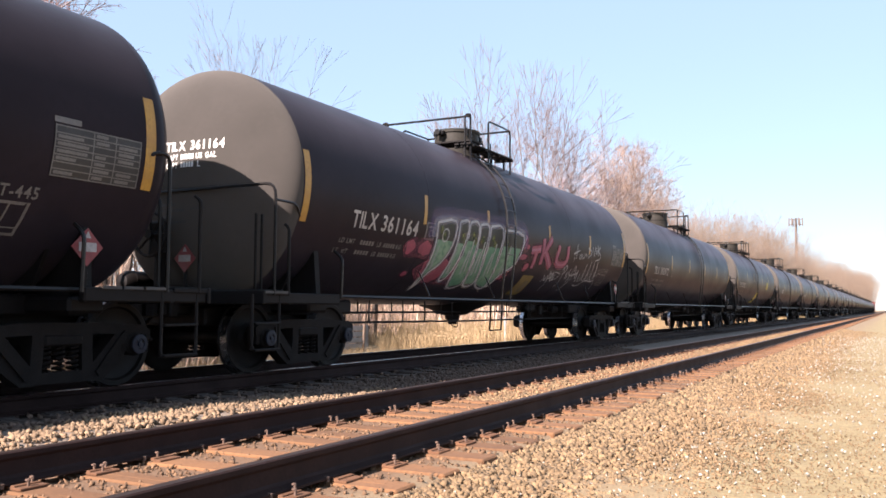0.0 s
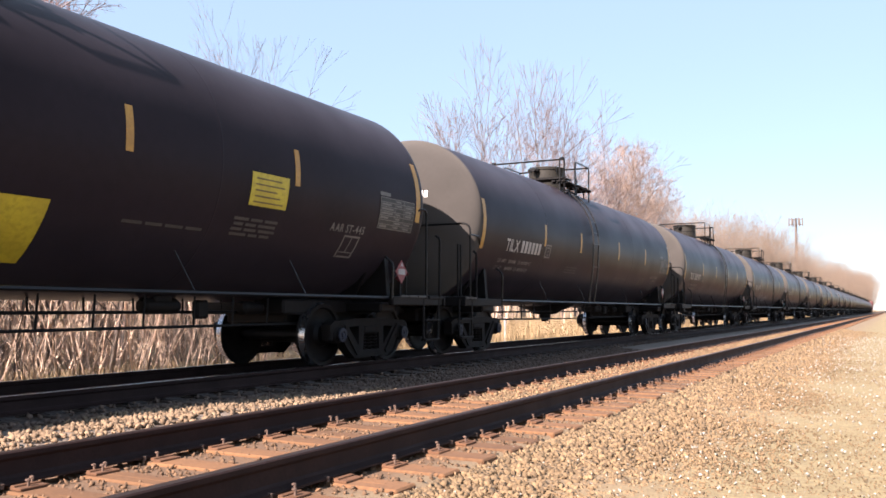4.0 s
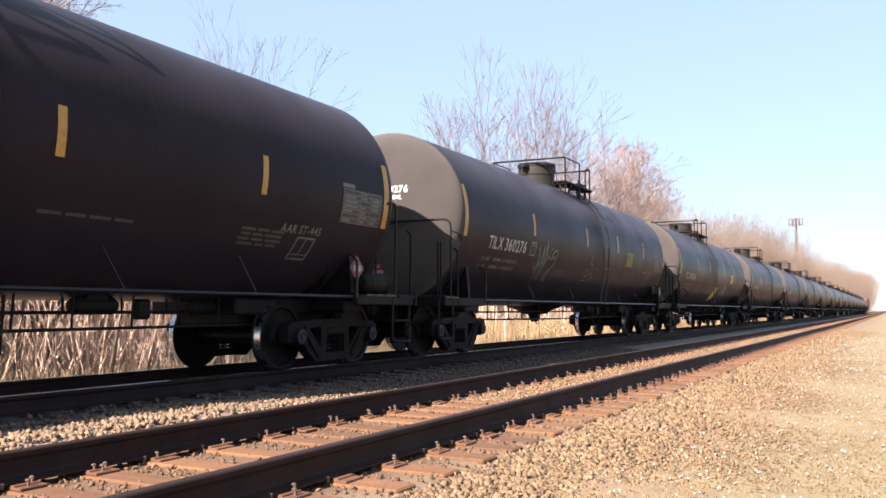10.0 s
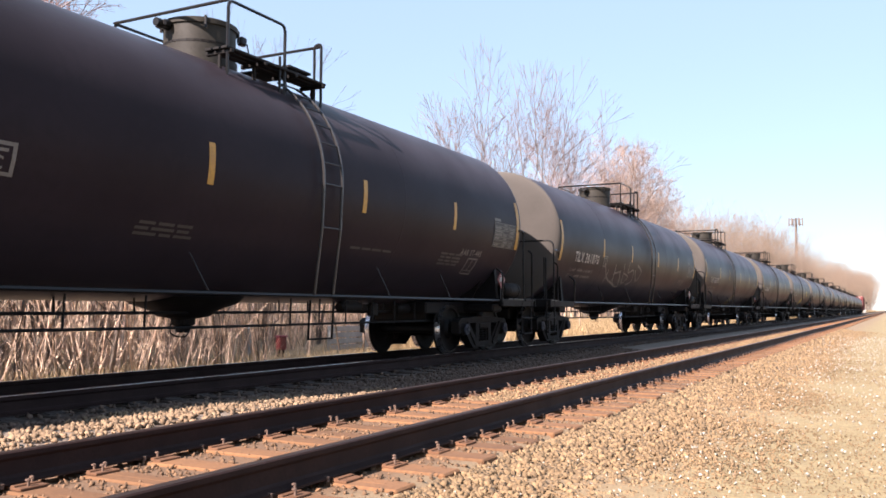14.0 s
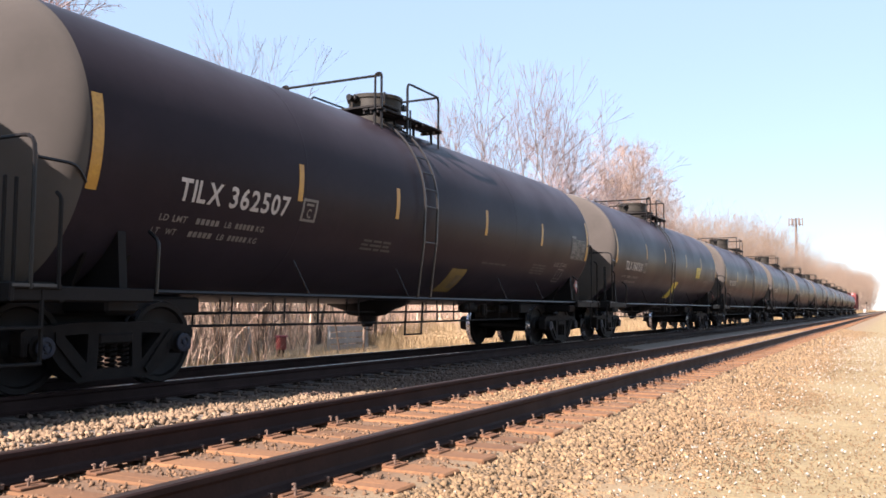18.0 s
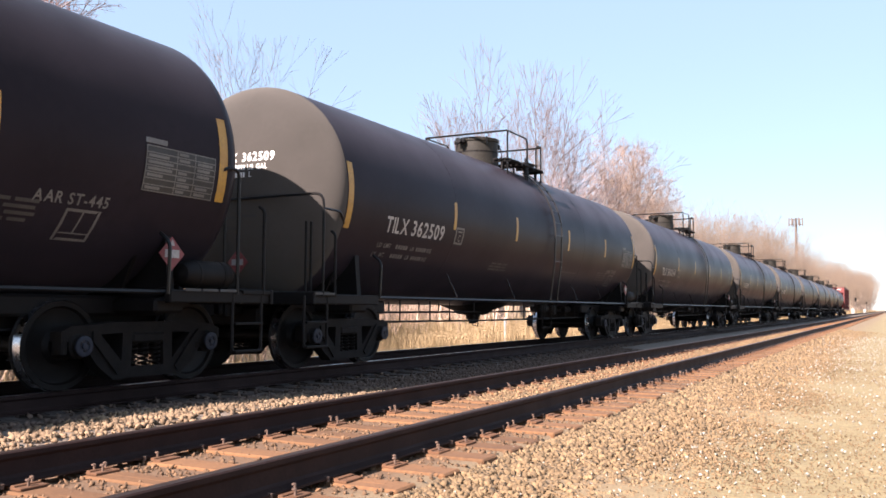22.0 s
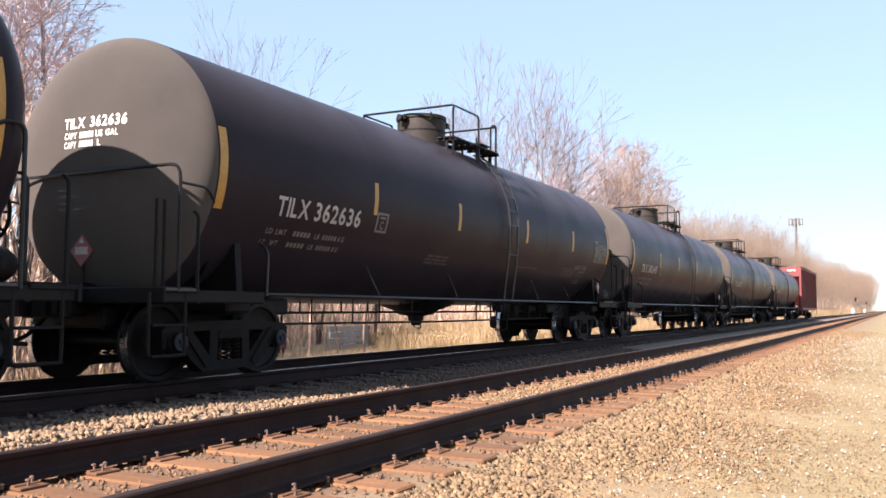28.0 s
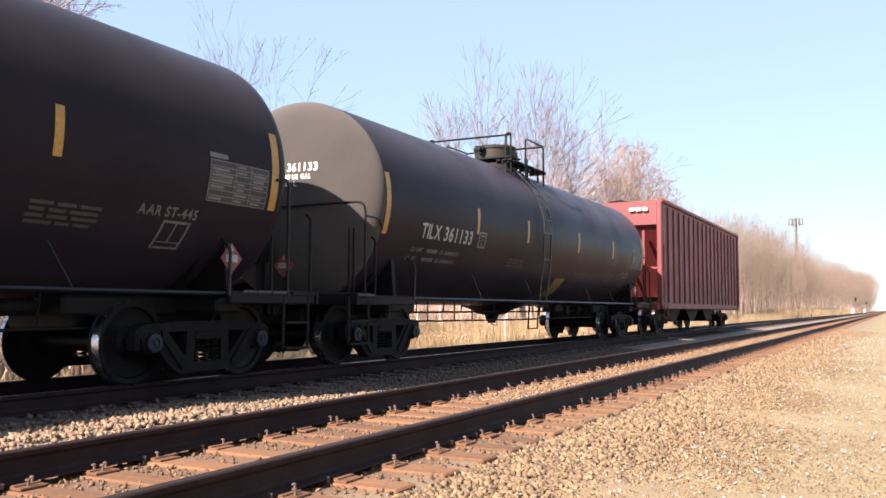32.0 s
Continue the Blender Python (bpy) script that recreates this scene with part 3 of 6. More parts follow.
def smooth_path(pts, n=6):
    """Points of a smooth curve through the given ones."""
    out = []
    for i in range(len(pts) - 1):
        p0, p1, p2, p3 = pts[max(i - 1, 0)], pts[i], pts[i + 1], pts[min(i + 2, len(pts) - 1)]
        for k in range(n):
            t = k / n
            out.append(tuple(0.5 * (2 * b + (c - a) * t + (2 * a - 5 * b + 4 * c - d) * t * t + (3 * b - a - 3 * c + d) * t ** 3) for a, b, c, d in zip(p0, p1, p2, p3)))
    return out + [tuple(pts[-1])]


def round_path(pts, r=0.09, n=4):
    """Rounds the corners of a bent tube."""
    pts = [Vector(p) for p in pts]
    out = [pts[0]]
    for a, b, c in zip(pts, pts[1:], pts[2:]):
        d1, d2 = (a - b), (c - b)
        k = min(r, d1.length / 2.1, d2.length / 2.1)
        p, q = b + d1.normalized() * k, b + d2.normalized() * k
        for i in range(n + 1):
            t = i / n
            out.append(p * (1 - t) ** 2 + b * 2 * t * (1 - t) + q * t * t)
    return out + [pts[-1]]


def tank_top(x, off=0.0):
    return ZT + math.sqrt(max(0.0, RT * RT - x * x)) + off


def wheelset_mesh():
    s = Shape()
    s.lathe([(-1.06, 0.075), (-0.9, 0.085), (-0.66, 0.09), (0, 0.08), (0.66, 0.09), (0.9, 0.085), (1.06, 0.075)], 14, "x")
    for sx in (-1, 1):
        prof = [(0.655, 0.11), (0.66, 0.16), (0.70, 0.22), (0.715, 0.30), (0.685, 0.385), (0.682, 0.46), (0.690, 0.483), (0.705, 0.482), (0.716, 0.462)]
        s.lathe([(sx * a, r) for a, r in prof], 40, "x", cap=False)
        s.m = 1
        s.lathe([(sx * a, r) for a, r in [(0.716, 0.462), (0.735, 0.458), (0.815, 0.454)]], 40, "x", cap=False)
        s.m = 0
        s.lathe([(sx * a, r) for a, r in [(0.815, 0.454), (0.822, 0.445), (0.820, 0.395), (0.79, 0.375), (0.76, 0.28), (0.775, 0.19), (0.83, 0.15), (0.83, 0.09)]], 40, "x", cap=False)
    return s.mesh("wheelset", [WHEEL_STEEL, TREAD_STEEL], True)


WHEELSET = wheelset_mesh()


def side_frame_mesh(sign):
    """Cast truck side with window openings, pedestals, bearing ends and a nest of springs."""
    s = Shape()
    x0, x1 = sorted((sign * 0.93, sign * 1.09))
    outer = [(-1.10, 0.50), (-1.10, 0.60), (-0.98, 0.66), (-0.72, 0.665), (-0.45, 0.69), (0.45, 0.69), (0.72, 0.665), (0.98, 0.66), (1.10, 0.60), (1.10, 0.50)]
    inner = [(-1.00, 0.50), (-0.98, 0.57), (-0.74, 0.56), (-0.45, 0.575), (0.45, 0.575), (0.74, 0.56), (0.98, 0.57), (1.00, 0.50)]
    s.prism(outer + inner[::-1], x0, x1)
    for k in (-1, 1):
        s.prism([(k * 0.80, 0.60), (k * 0.66, 0.60), (k * 0.32, 0.25), (k * 0.30, 0.10), (k * 0.46, 0.10), (k * 0.66, 0.25), (k * 0.80, 0.42)], x0, x1)
        s.prism([(k * 0.74, 0.60), (k * 0.69, 0.56), (k * 0.38, 0.20), (k * 0.42, 0.15), (k * 0.74, 0.50)], *sorted((sign * 1.08, sign * 1.115)))
        s.prism([(k * 0.34, 0.62), (k * 0.21, 0.62), (k * 0.23, 0.20), (k * 0.36, 0.20)], x0, x1)
        s.box((sign * 1.01, k * 0.74, 0.47), (0.17, 0.07, 0.20), 0.015)
        s.box((sign * 1.01, k * 1.055, 0.47), (0.17, 0.07, 0.20), 0.015)
        s.box((sign * 1.01, k * 0.889, 0.55), (0.15, 0.20, 0.05), 0.01)
        s.lathe([(sign * 0.86, 0.10), (sign * 0.95, 0.125), (sign * 1.09, 0.125), (sign * 1.11, 0.105), (sign * 1.145, 0.10), (sign * 1.155, 0.06)], 18, "x", (0, k * 0.889, 0.457))
        for j in range(3):
            t = 2 * math.pi * j / 3 + 0.5
            s.lathe([(sign * 1.15, 0.018), (sign * 1.172, 0.016)], 6, "x", (0, k * 0.889 + 0.055 * math.cos(t), 0.457 + 0.055 * math.sin(t)))
    s.prism([(-0.44, 0.11), (0.44, 0.11), (0.36, 0.22), (-0.36, 0.22)], x0, x1)
    for k in (-0.16, 0.0, 0.16):
        pts = [(sign * 1.02 + 0.055 * math.cos(t * 0.9), k + 0.055 * math.sin(t * 0.9), 0.22 + 0.24 * t / 36) for t in range(37)]
        s.tube(pts, 0.014, 4)
    s.box((sign * 1.01, 0, 0.52), (0.20, 0.44, 0.11), 0.02)
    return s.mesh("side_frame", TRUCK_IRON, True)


SIDE_FRAMES = {k: side_frame_mesh(k) for k in (-1, 1)}


def truck_mesh():
    s = Shape()
    s.box((0, 0, 0.55), (1.9, 0.36, 0.24), 0.03)
    s.box((0, 0, 0.70), (0.8, 0.34, 0.10), 0.02)
    s.lathe([(0.74, 0.2), (0.80, 0.2)], 16, "z")
    for k in (-1, 1):
        s.box((0, k * 0.40, 0.36), (1.55, 0.08, 0.10), 0.015)
        for sx in (-0.7525, 0.7525):
            s.box((sx, k * 0.41, 0.42), (0.13, 0.07, 0.24), 0.02)
            s.box((sx, k * 0.62 - k * 0.15, 0.47), (0.09, 0.04, 0.30), 0.01)
        s.tube([(0.25 * k, -0.45, 0.42), (0.28 * k, 0.45, 0.46)], 0.022, 6)
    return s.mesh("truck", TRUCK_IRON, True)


TRUCK = truck_mesh()
BEARING_CAP = Shape().lathe([(0.0, 0.102), (0.014, 0.102), (0.018, 0.09), (0.018, 0.06), (0.008, 0.055), (0.008, 0.03), (0.024, 0.026), (0.026, 0.004)], 20, "x").mesh("bearing_cap", CAP_BLUE, True)


def add_trucks(car, lead, trail):
    for k, y in ((-1, lead), (1, trail)):
        tr = part("truck", TRUCK, None, car, "cast iron truck bolster with brake rigging" if k < 0 else "", at=pose(0, y, 0))
        for sx in (-1, 1):
            part("side_frame", SIDE_FRAMES[sx], None, tr)
        for q in (-1, 1):
            part("bearing_cap", BEARING_CAP, None, tr, "blue-grey ringed bearing cap" if q < 0 and k < 0 else "", at=pose(1.156, q * 0.889, 0.457))
            part("wheelset", WHEELSET, None, tr, at=pose(0, q * 0.889, 0.457))


def coupler_mesh(k, reach):
    """Draft gear, shank and knuckle that meets the neighbour's."""
    s = Shape()
    s.box((0, k * (reach - 0.55), 0.88), (0.15, 0.5, 0.18), 0.02)
    s.prism([(-0.16, 0), (0.10, -0.02), (0.17, 0.10), (0.13, 0.25), (0.02, 0.27), (-0.03, 0.12), (-0.12, 0.22), (-0.19, 0.16)], 0.74, 1.02, "z")
    for i in range(len(s.v) - 16, len(s.v)):
        x, y, z = s.v[i]
        s.v[i] = (x * k, k * (reach - 0.27 + y), z)
    s.tube([(-0.9 * k, k * (reach - 0.65), 0.93), (-0.2 * k, k * (reach - 0.5), 0.86)], 0.016, 5)
    s.tube(smooth_path([(0.3 * k, k * (reach - 0.6), 0.78), (0.36 * k, k * (reach - 0.35), 0.52), (0.30 * k, k * (reach - 0.02), 0.46)]), 0.026, 6)
    return s.mesh("coupler", TRUCK_IRON, True)


def build_tank_car(flip, lift, inner, box_u, text_u, test_u, note_u):
    """A black general-purpose tank car; flip turns platform and brake gear round. box_u, text_u, test_u, note_u: places of stencils."""
    car = thing("tank_car", "long black steel tank car on two four-wheel trucks", "tank car")
    # tank
    s = Shape()
    s.lathe([(y, RT) for y in np.linspace(-CYL, CYL, 9)], 96, "y", (0, 0, ZT), cap=False)
    part("shell", s, TANK_BLACK, car, "satin black cylindrical tank", True)
    for y in (-4.10, 2.90):
        s = Shape()
        s.lathe([(y - 0.016, RT - 0.001), (y - 0.005, RT + 0.0022), (y + 0.005, RT + 0.0022), (y + 0.016, RT - 0.001)], 96, "y", (0, 0, ZT), cap=False)
        part("weld_seam", s, TANK_BLACK, car, smooth=True)
    for k in (-1, 1):
        s = Shape()
        prof = [(k * (CYL + DEPTH * math.sqrt(max(0.0, 1 - math.cos(a) ** 2.5))), RT * math.cos(a)) for a in np.linspace(0, math.pi / 2 * 0.985, 26)]
        s.lathe(prof, 96, "y", (0, 0, ZT))
        # Pale sun-facing head, black shaded one: light and shade are put into the colour.
        part("head", s, HEAD_DUST_SUNLIT if k < 0 else TANK_BLACK, car, "dished tank head" if k < 0 else "", True)
    # reflective stripes
    for y, z0, z1, w in [(-7.40, 1.95, 2.89, 0.13)] + [(y, 2.20, 2.67, 0.10) for y in inner] + [(7.41, 2.02, 2.98, 0.13)]:
        part("reflective_stripe", patch(Shape(), y - w / 2, y + w / 2, z0 + lift, z1 + lift), YELLOW, car, "yellow reflective stripe" if y < -7 else "")
    # trucks, sills, bolsters
    add_trucks(car, -6.68, 6.84)
    for k in (-1, 1):
        s = Shape()
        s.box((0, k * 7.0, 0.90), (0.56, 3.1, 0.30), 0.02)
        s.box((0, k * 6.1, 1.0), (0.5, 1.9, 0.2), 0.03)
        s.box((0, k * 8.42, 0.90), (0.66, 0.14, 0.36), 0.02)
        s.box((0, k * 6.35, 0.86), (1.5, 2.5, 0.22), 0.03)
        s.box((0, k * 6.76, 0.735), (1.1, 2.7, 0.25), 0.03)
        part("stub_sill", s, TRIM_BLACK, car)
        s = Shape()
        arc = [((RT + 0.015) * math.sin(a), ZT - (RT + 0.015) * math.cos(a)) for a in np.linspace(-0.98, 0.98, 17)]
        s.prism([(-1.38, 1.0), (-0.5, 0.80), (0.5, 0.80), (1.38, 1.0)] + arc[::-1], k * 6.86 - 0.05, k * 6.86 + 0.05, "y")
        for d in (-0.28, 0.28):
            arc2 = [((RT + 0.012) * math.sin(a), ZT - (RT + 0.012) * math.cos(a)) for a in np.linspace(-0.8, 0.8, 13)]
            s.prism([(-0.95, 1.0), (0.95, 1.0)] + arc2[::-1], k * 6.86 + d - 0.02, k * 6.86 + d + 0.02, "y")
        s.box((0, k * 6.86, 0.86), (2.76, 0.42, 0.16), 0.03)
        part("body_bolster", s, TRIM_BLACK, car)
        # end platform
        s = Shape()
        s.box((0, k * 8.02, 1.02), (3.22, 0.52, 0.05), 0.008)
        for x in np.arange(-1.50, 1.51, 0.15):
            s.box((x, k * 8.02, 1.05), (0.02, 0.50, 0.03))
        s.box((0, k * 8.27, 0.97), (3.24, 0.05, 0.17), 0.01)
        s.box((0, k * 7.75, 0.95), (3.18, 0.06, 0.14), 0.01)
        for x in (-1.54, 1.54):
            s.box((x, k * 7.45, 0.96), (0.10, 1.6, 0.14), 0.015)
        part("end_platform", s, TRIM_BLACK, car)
        for y0, y1 in ((-8.28, -8.10), (-8.08, -7.84)) if k < 0 else ((6.82, 7.05), (7.08, 7.32), (7.35, 7.62)):
            s = Shape()
            s.box((1.626, (y0 + y1) / 2, 1.03), (0.012, y1 - y0, 0.030), 0.003)
            part("platform_edge_strip", s, STENCIL_MID, car, "worn pale strip on the platform edge" if y0 < -8.2 else "")
        # end handrails
        s = Shape()
        s.tube(round_path([(-1.62, k * 8.10, 1.0), (-1.62, k * 8.10, 2.36), (1.62, k * 8.10, 2.36), (1.62, k * 8.10, 1.0)] if k < 0 else [(-1.50, 8.22, 1.0), (-1.50, 8.22, 2.14), (0.9, 8.22, 2.14), (0.9, 8.22, 1.0)], 0.16), 0.019, 6)
        part("end_handrail", s, RAIL_TUBE, car, "bent steel tube handrail")
        for x in (-1.60, 1.60):
            s = Shape()
            if k < 0:
                s.tube(round_path([(x, -8.06, 2.16), (x * 0.98, -7.62, 2.16), (x * 0.94, -7.46, 2.02)], 0.12), 0.017, 6)
            else:
                s.tube(round_path([(x * 0.93, 7.36, 2.30), (x, 7.44, 2.42), (x, 7.66, 2.42), (x, 7.66, 1.0)], 0.12), 0.021, 6)
            part("corner_handrail", s, RAIL_TUBE, car)
            s = Shape()
            s.tube(round_path([(x, k * 7.80, 1.0), (x, k * 7.80, 1.83), (x * 0.96, k * 7.80, 1.88)] if k < 0 else [(x, 8.12, 1.0), (x, 8.12, 2.0), (x * 0.95, 8.12, 2.05)], 0.06), 0.020, 6)
            part("stanchion", s, TRIM_BLACK, car)
            if k < 0:
                for d in (8.15, 8.26):
                    part("stanchion", Shape().bar((x * 0.91, -d, 1.0), (x * 0.91, -d, 1.98), 0.03, 0.03, 0.006), TRIM_BLACK, car)
        # corner steps
        for x in (-1.58, 1.58):
            s = Shape()
            yc = -8.20 if k < 0 else 7.86
            s.tube(round_path([(x, yc - 0.25, 1.0), (x, yc - 0.25, 0.34), (x, yc + 0.25, 0.34), (x, yc + 0.25, 1.0)], 0.06), 0.020, 6)
            s.box((x, yc, 0.345), (0.10, 0.48, 0.028), 0.006)
            s.box((x, yc, 0.66), (0.10, 0.48, 0.028), 0.006)
            part("corner_step", s, TRIM_BLACK, car, "steel corner step" if x > 0 and k < 0 else "")
        part("coupler", coupler_mesh(k, 8.736), None, car)
        # side sill ladder post near the bolster
        s = Shape()
        s.tube(round_path([(1.58, k * 6.62, 0.98), (1.60, k * 6.62, 1.52), (1.46, k * 6.62, 1.62)], 0.08), 0.020, 6)
        part("grab_iron", s, RAIL_TUBE, car, "worn steel grab iron")
    # hazard placards: on the side at the trailing end, across the leading end
    for at in (pose(1.52, 7.0 if lift else 6.72, 1.405), pose(0.23, -8.16, 1.47, 0, 0, -90)):
        s = Shape()
        s.box((0, 0, 0), (0.010, 0.255, 0.255), 0.0, Euler((radians(45), 0, 0)).to_matrix())
        hold = part("placard_holder", s, PLACARD_RED, car, "red diamond hazard placard", at=at)
        s = Shape()
        s.box((0.008, 0, 0), (0.004, 0.20, 0.085))
        s.prism([(-0.035, 0.085), (0.035, 0.085), (0, 0.15)], 0.006, 0.010)
        part("placard_field", s, PLACARD_WHITE, hold)
        s = Shape()
        s.box((-0.02, 0, -0.14), (0.02, 0.05, 0.52), 0.004)
        s.tube([(-0.03, 0, -0.36), (-0.2, 0, -0.38)], 0.02, 5)
        part("placard_bracket", s, TRIM_BLACK, hold)
    # hand brake wheel and air tank on the brake end's platform
    e = -1 if flip else 1
    s = Shape()
    ring = [(e * 0.22 + 0.28 * math.cos(t), e * 8.33, 1.78 + 0.28 * math.sin(t)) for t in np.linspace(0, 2 * math.pi, 25)[:-1]]
    s.tube(ring, 0.020, 6, closed=True)
    brake = part("brake_wheel", s, TRIM_BLACK, car, "spoked hand brake wheel")
    for t in np.linspace(0, 2 * math.pi, 9)[:-1]:
        part("spoke", Shape().tube([(e * 0.22, e * 8.30, 1.78), (e * 0.22 + 0.28 * math.cos(t), e * 8.33, 1.78 + 0.28 * math.sin(t))], 0.014, 5), TRIM_BLACK, brake)
    part("hub", Shape().lathe([(e * 8.36, 0.06), (e * 8.1, 0.07)], 10, "y", (e * 0.22, 0, 1.78)), TRIM_BLACK, brake)
    s = Shape()
    s.box((e * 0.22, e * 8.16, 1.74), (0.26, 0.16, 0.44), 0.03)
    s.box((e * 0.22, e * 8.14, 1.28), (0.12, 0.10, 0.62), 0.01)
    part("brake_housing", s, TRIM_BLACK, car)
    rx = 1.40 if not flip else -1.40
    s = Shape()
    s.lathe([(e * a, r) for a, r in ((6.95, 0.02), (6.98, 0.11), (7.06, 0.158), (7.62, 0.158), (7.70, 0.11), (7.73, 0.02))], 24, "y", (rx, 0, 1.205))
    part("end_reservoir", s, TRIM_BLACK, car, "black air reservoir on the end platform", True)
    for y in (7.15, 7.53):
        part("reservoir_strap", Shape().lathe([(e * y - 0.02, 0.163), (e * y + 0.02, 0.163)], 24, "y", (rx, 0, 1.205)), TRIM_BLACK, car)
    # dim lines stencilled low on the leading head
    for r, (u0, u1) in enumerate(((-0.28, -0.02), (-0.28, 0.12), (-0.28, -0.08), (-0.28, 0.14))):
        part("head_stencil", patch(Shape(), u0, u1, 2.16 - 0.075 * r, 2.195 - 0.075 * r, on_head, nu=3, nz=1), STENCIL_MID, car)
    part("head_stencil", patch(Shape(), 0.22, 0.46, 2.10, 2.13, on_head, nu=3, nz=1), STENCIL_MID, car)
    # underside: side rail, rods, outlet, brake gear
    s = Shape()
    for x in (-1.50, 1.50):
        s.tube([(x, -6.7, 1.005), (x, 6.7, 1.005)], 0.024, 6)
        for y in (-3.9, -1.3, 2.6, 4.6):
            s.tube([(x, y, 1.005), (x * 0.92, y - 0.2, 1.45)], 0.010, 5)
    part("side_rail", s, RAIL_TUBE, car, "straight steel side rail below the tank")
    s = Shape()
    s.tube([(0.30, -5.9, 0.77), (0.30, 5.9, 0.79)], 0.020, 6)
    part("brake_rod", s, TRIM_BLACK, car)
    s = Shape()
    s.tube([(0.62, -5.6, 0.62), (0.62, -0.5, 0.60), (0.62, 5.6, 0.62)], 0.018, 6)
    part("brake_pipe", s, TRIM_BLACK, car)
    for y in (-5.1, -4.4, -3.3, -2.5, -1.4, 1.3, 2.0, 2.7, 3.5, 4.2, 4.9):
        part("pipe_hanger", Shape().tube([(0.62, y, 0.60), (0.60, y + 0.04, 0.98)], 0.014, 5), TRIM_BLACK, car)
        part("rod_hanger", Shape().tube([(0.30, y + 0.15, 0.77), (0.32, y + 0.12, 0.98)], 0.014, 5), TRIM_BLACK, car)
    s = Shape()
    s.lathe([(0.98, 0.78), (0.90, 0.70), (0.80, 0.42), (0.73, 0.34), (0.70, 0.16), (0.62, 0.15), (0.60, 0.10), (0.52, 0.09)], 20, "z", (0, -0.15, 0))
    s.tube(smooth_path([(0.10, -0.45, 0.70), (0.16, -0.52, 0.52), (0.18, -0.30, 0.47), (0.12, -0.15, 0.58)]), 0.010, 5)
    part("bottom_outlet", s, TRIM_BLACK, car, "bottom outlet valve with skid", True)
    s = Shape()
    s.lathe([(2.9, 0.07), (2.95, 0.10), (3.45, 0.10), (3.5, 0.07)], 16, "y", (0.35, 0, 0.86))
    s.box((0.35, 3.2, 0.95), (0.16, 0.3, 0.10), 0.02)
    part("air_reservoir", s, TRIM_BLACK, car)
    s = Shape()
    s.lathe([(4.6, 0.06), (4.65, 0.09), (5.0, 0.09), (5.05, 0.06)], 16, "y", (0.40, 0, 0.84))
    part("brake_cylinder", s, TRIM_BLACK, car)
    s = Shape()
    s.box((0.40, 3.85, 0.82), (0.12, 0.22, 0.24), 0.03)
    part("brake_valve", s, TRIM_BLACK, car)
    s = Shape()
    ly = -0.95 if flip else 0.92
    s.tube([(1.25, ly + 0.55, 0.95), (1.22, ly + 0.55, 0.42), (1.22, ly + 0.0, 0.42), (1.25, ly + 0.0, 0.95)], 0.018, 6)
    part("ladder_step", s, TRIM_BLACK, car)
    # top nozzle, platform and safety rails
    m = -1 if flip else 1
    PC = 0.04
    s = Shape()
    zb, zd = tank_top(0) - 0.12, tank_top(0)
    s.lathe([(zb, 0.50), (zd + 0.05, 0.50), (zd + 0.055, 0.475), (zd + 0.47, 0.475), (zd + 0.475, 0.50), (zd + 0.535, 0.505), (zd + 0.545, 0.49), (zd + 0.56, 0.30), (zd + 0.57, 0.05)], 48, "z", (0, PC, 0))
    dome = part("manway_nozzle", s, NOZZLE_GREY, car, "round bolted manway housing on the tank top", True)
    for t in (0.9, 2.5, 4.1, 5.6):
        part("manway_bolt", Shape().tube([(0.51 * math.cos(t), PC + 0.51 * math.sin(t), zd + 0.40), (0.51 * math.cos(t), PC + 0.51 * math.sin(t), zd + 0.56)], 0.02, 5), RAIL_TUBE, dome)
    part("nozzle_band", Shape().lathe([(zd + 0.22, 0.481), (zd + 0.25, 0.481)], 32, "z", (0, PC, 0), cap=False), TRIM_BLACK, dome)
    s = Shape()
    s.lathe([(-0.68, 0.055), (-0.46, 0.06)], 12, "y", (-0.12, PC, zd + 0.45))
    s.box((-0.12, PC - 0.55, zd + 0.45), (0.2, 0.12, 0.10), 0.02)
    part("hinge_arm", s, RAIL_TUBE, dome)
    s = Shape()
    s.box((0.30, PC + 0.50, zd + 0.45), (0.10, 0.12, 0.12), 0.02)
    s.tube(smooth_path([(0.34, PC + 0.56, zd + 0.42), (0.36, PC + 0.58, zd + 0.25), (0.38, PC + 0.52, zd + 0.12)]), 0.010, 5)
    part("latch", s, RAIL_TUBE, dome)
    s = Shape()
    for x in (-0.86, 0.86):
        for d in (-0.13, 0.0, 0.13):
            s.box((x + d, PC + 0.42 * m, 4.06), (0.10, 2.1, 0.035), 0.005)
        for y in (-0.55, 0.1, 0.75, 1.38):
            s.box((x, PC + y * m, 4.02), (0.42, 0.06, 0.05), 0.008)
            s.bar((x, PC + y * m, 4.0), (x, PC + y * m, tank_top(x) - 0.02), 0.04, 0.04, 0.004)
    s.box((0, PC + 0.98 * m, 4.17), (1.9, 0.5, 0.035), 0.005)
    part("walkway", s, TRIM_BLACK, car, "dark steel walkway grating beside the manway")
    zt = 4.67
    for x in (-1.0, 1.0):
        zf = tank_top(x) - 0.02
        s = Shape()
        s.tube(round_path([(x, PC - 0.57 * m, zf), (x, PC - 0.57 * m, zt), (x, PC + 0.56 * m, zt), (x, PC + 0.56 * m, zf)], 0.10), 0.021, 6)
        part("side_safety_rail", s, RAIL_TUBE, car, "bent tube safety rail round the manway")
        s = Shape()
        s.tube(round_path([(x, PC + 0.46 * m, zf), (x, PC + 0.46 * m, zt - 0.45)], 0.05), 0.018, 6)
        part("inner_post", s, RAIL_TUBE, car)
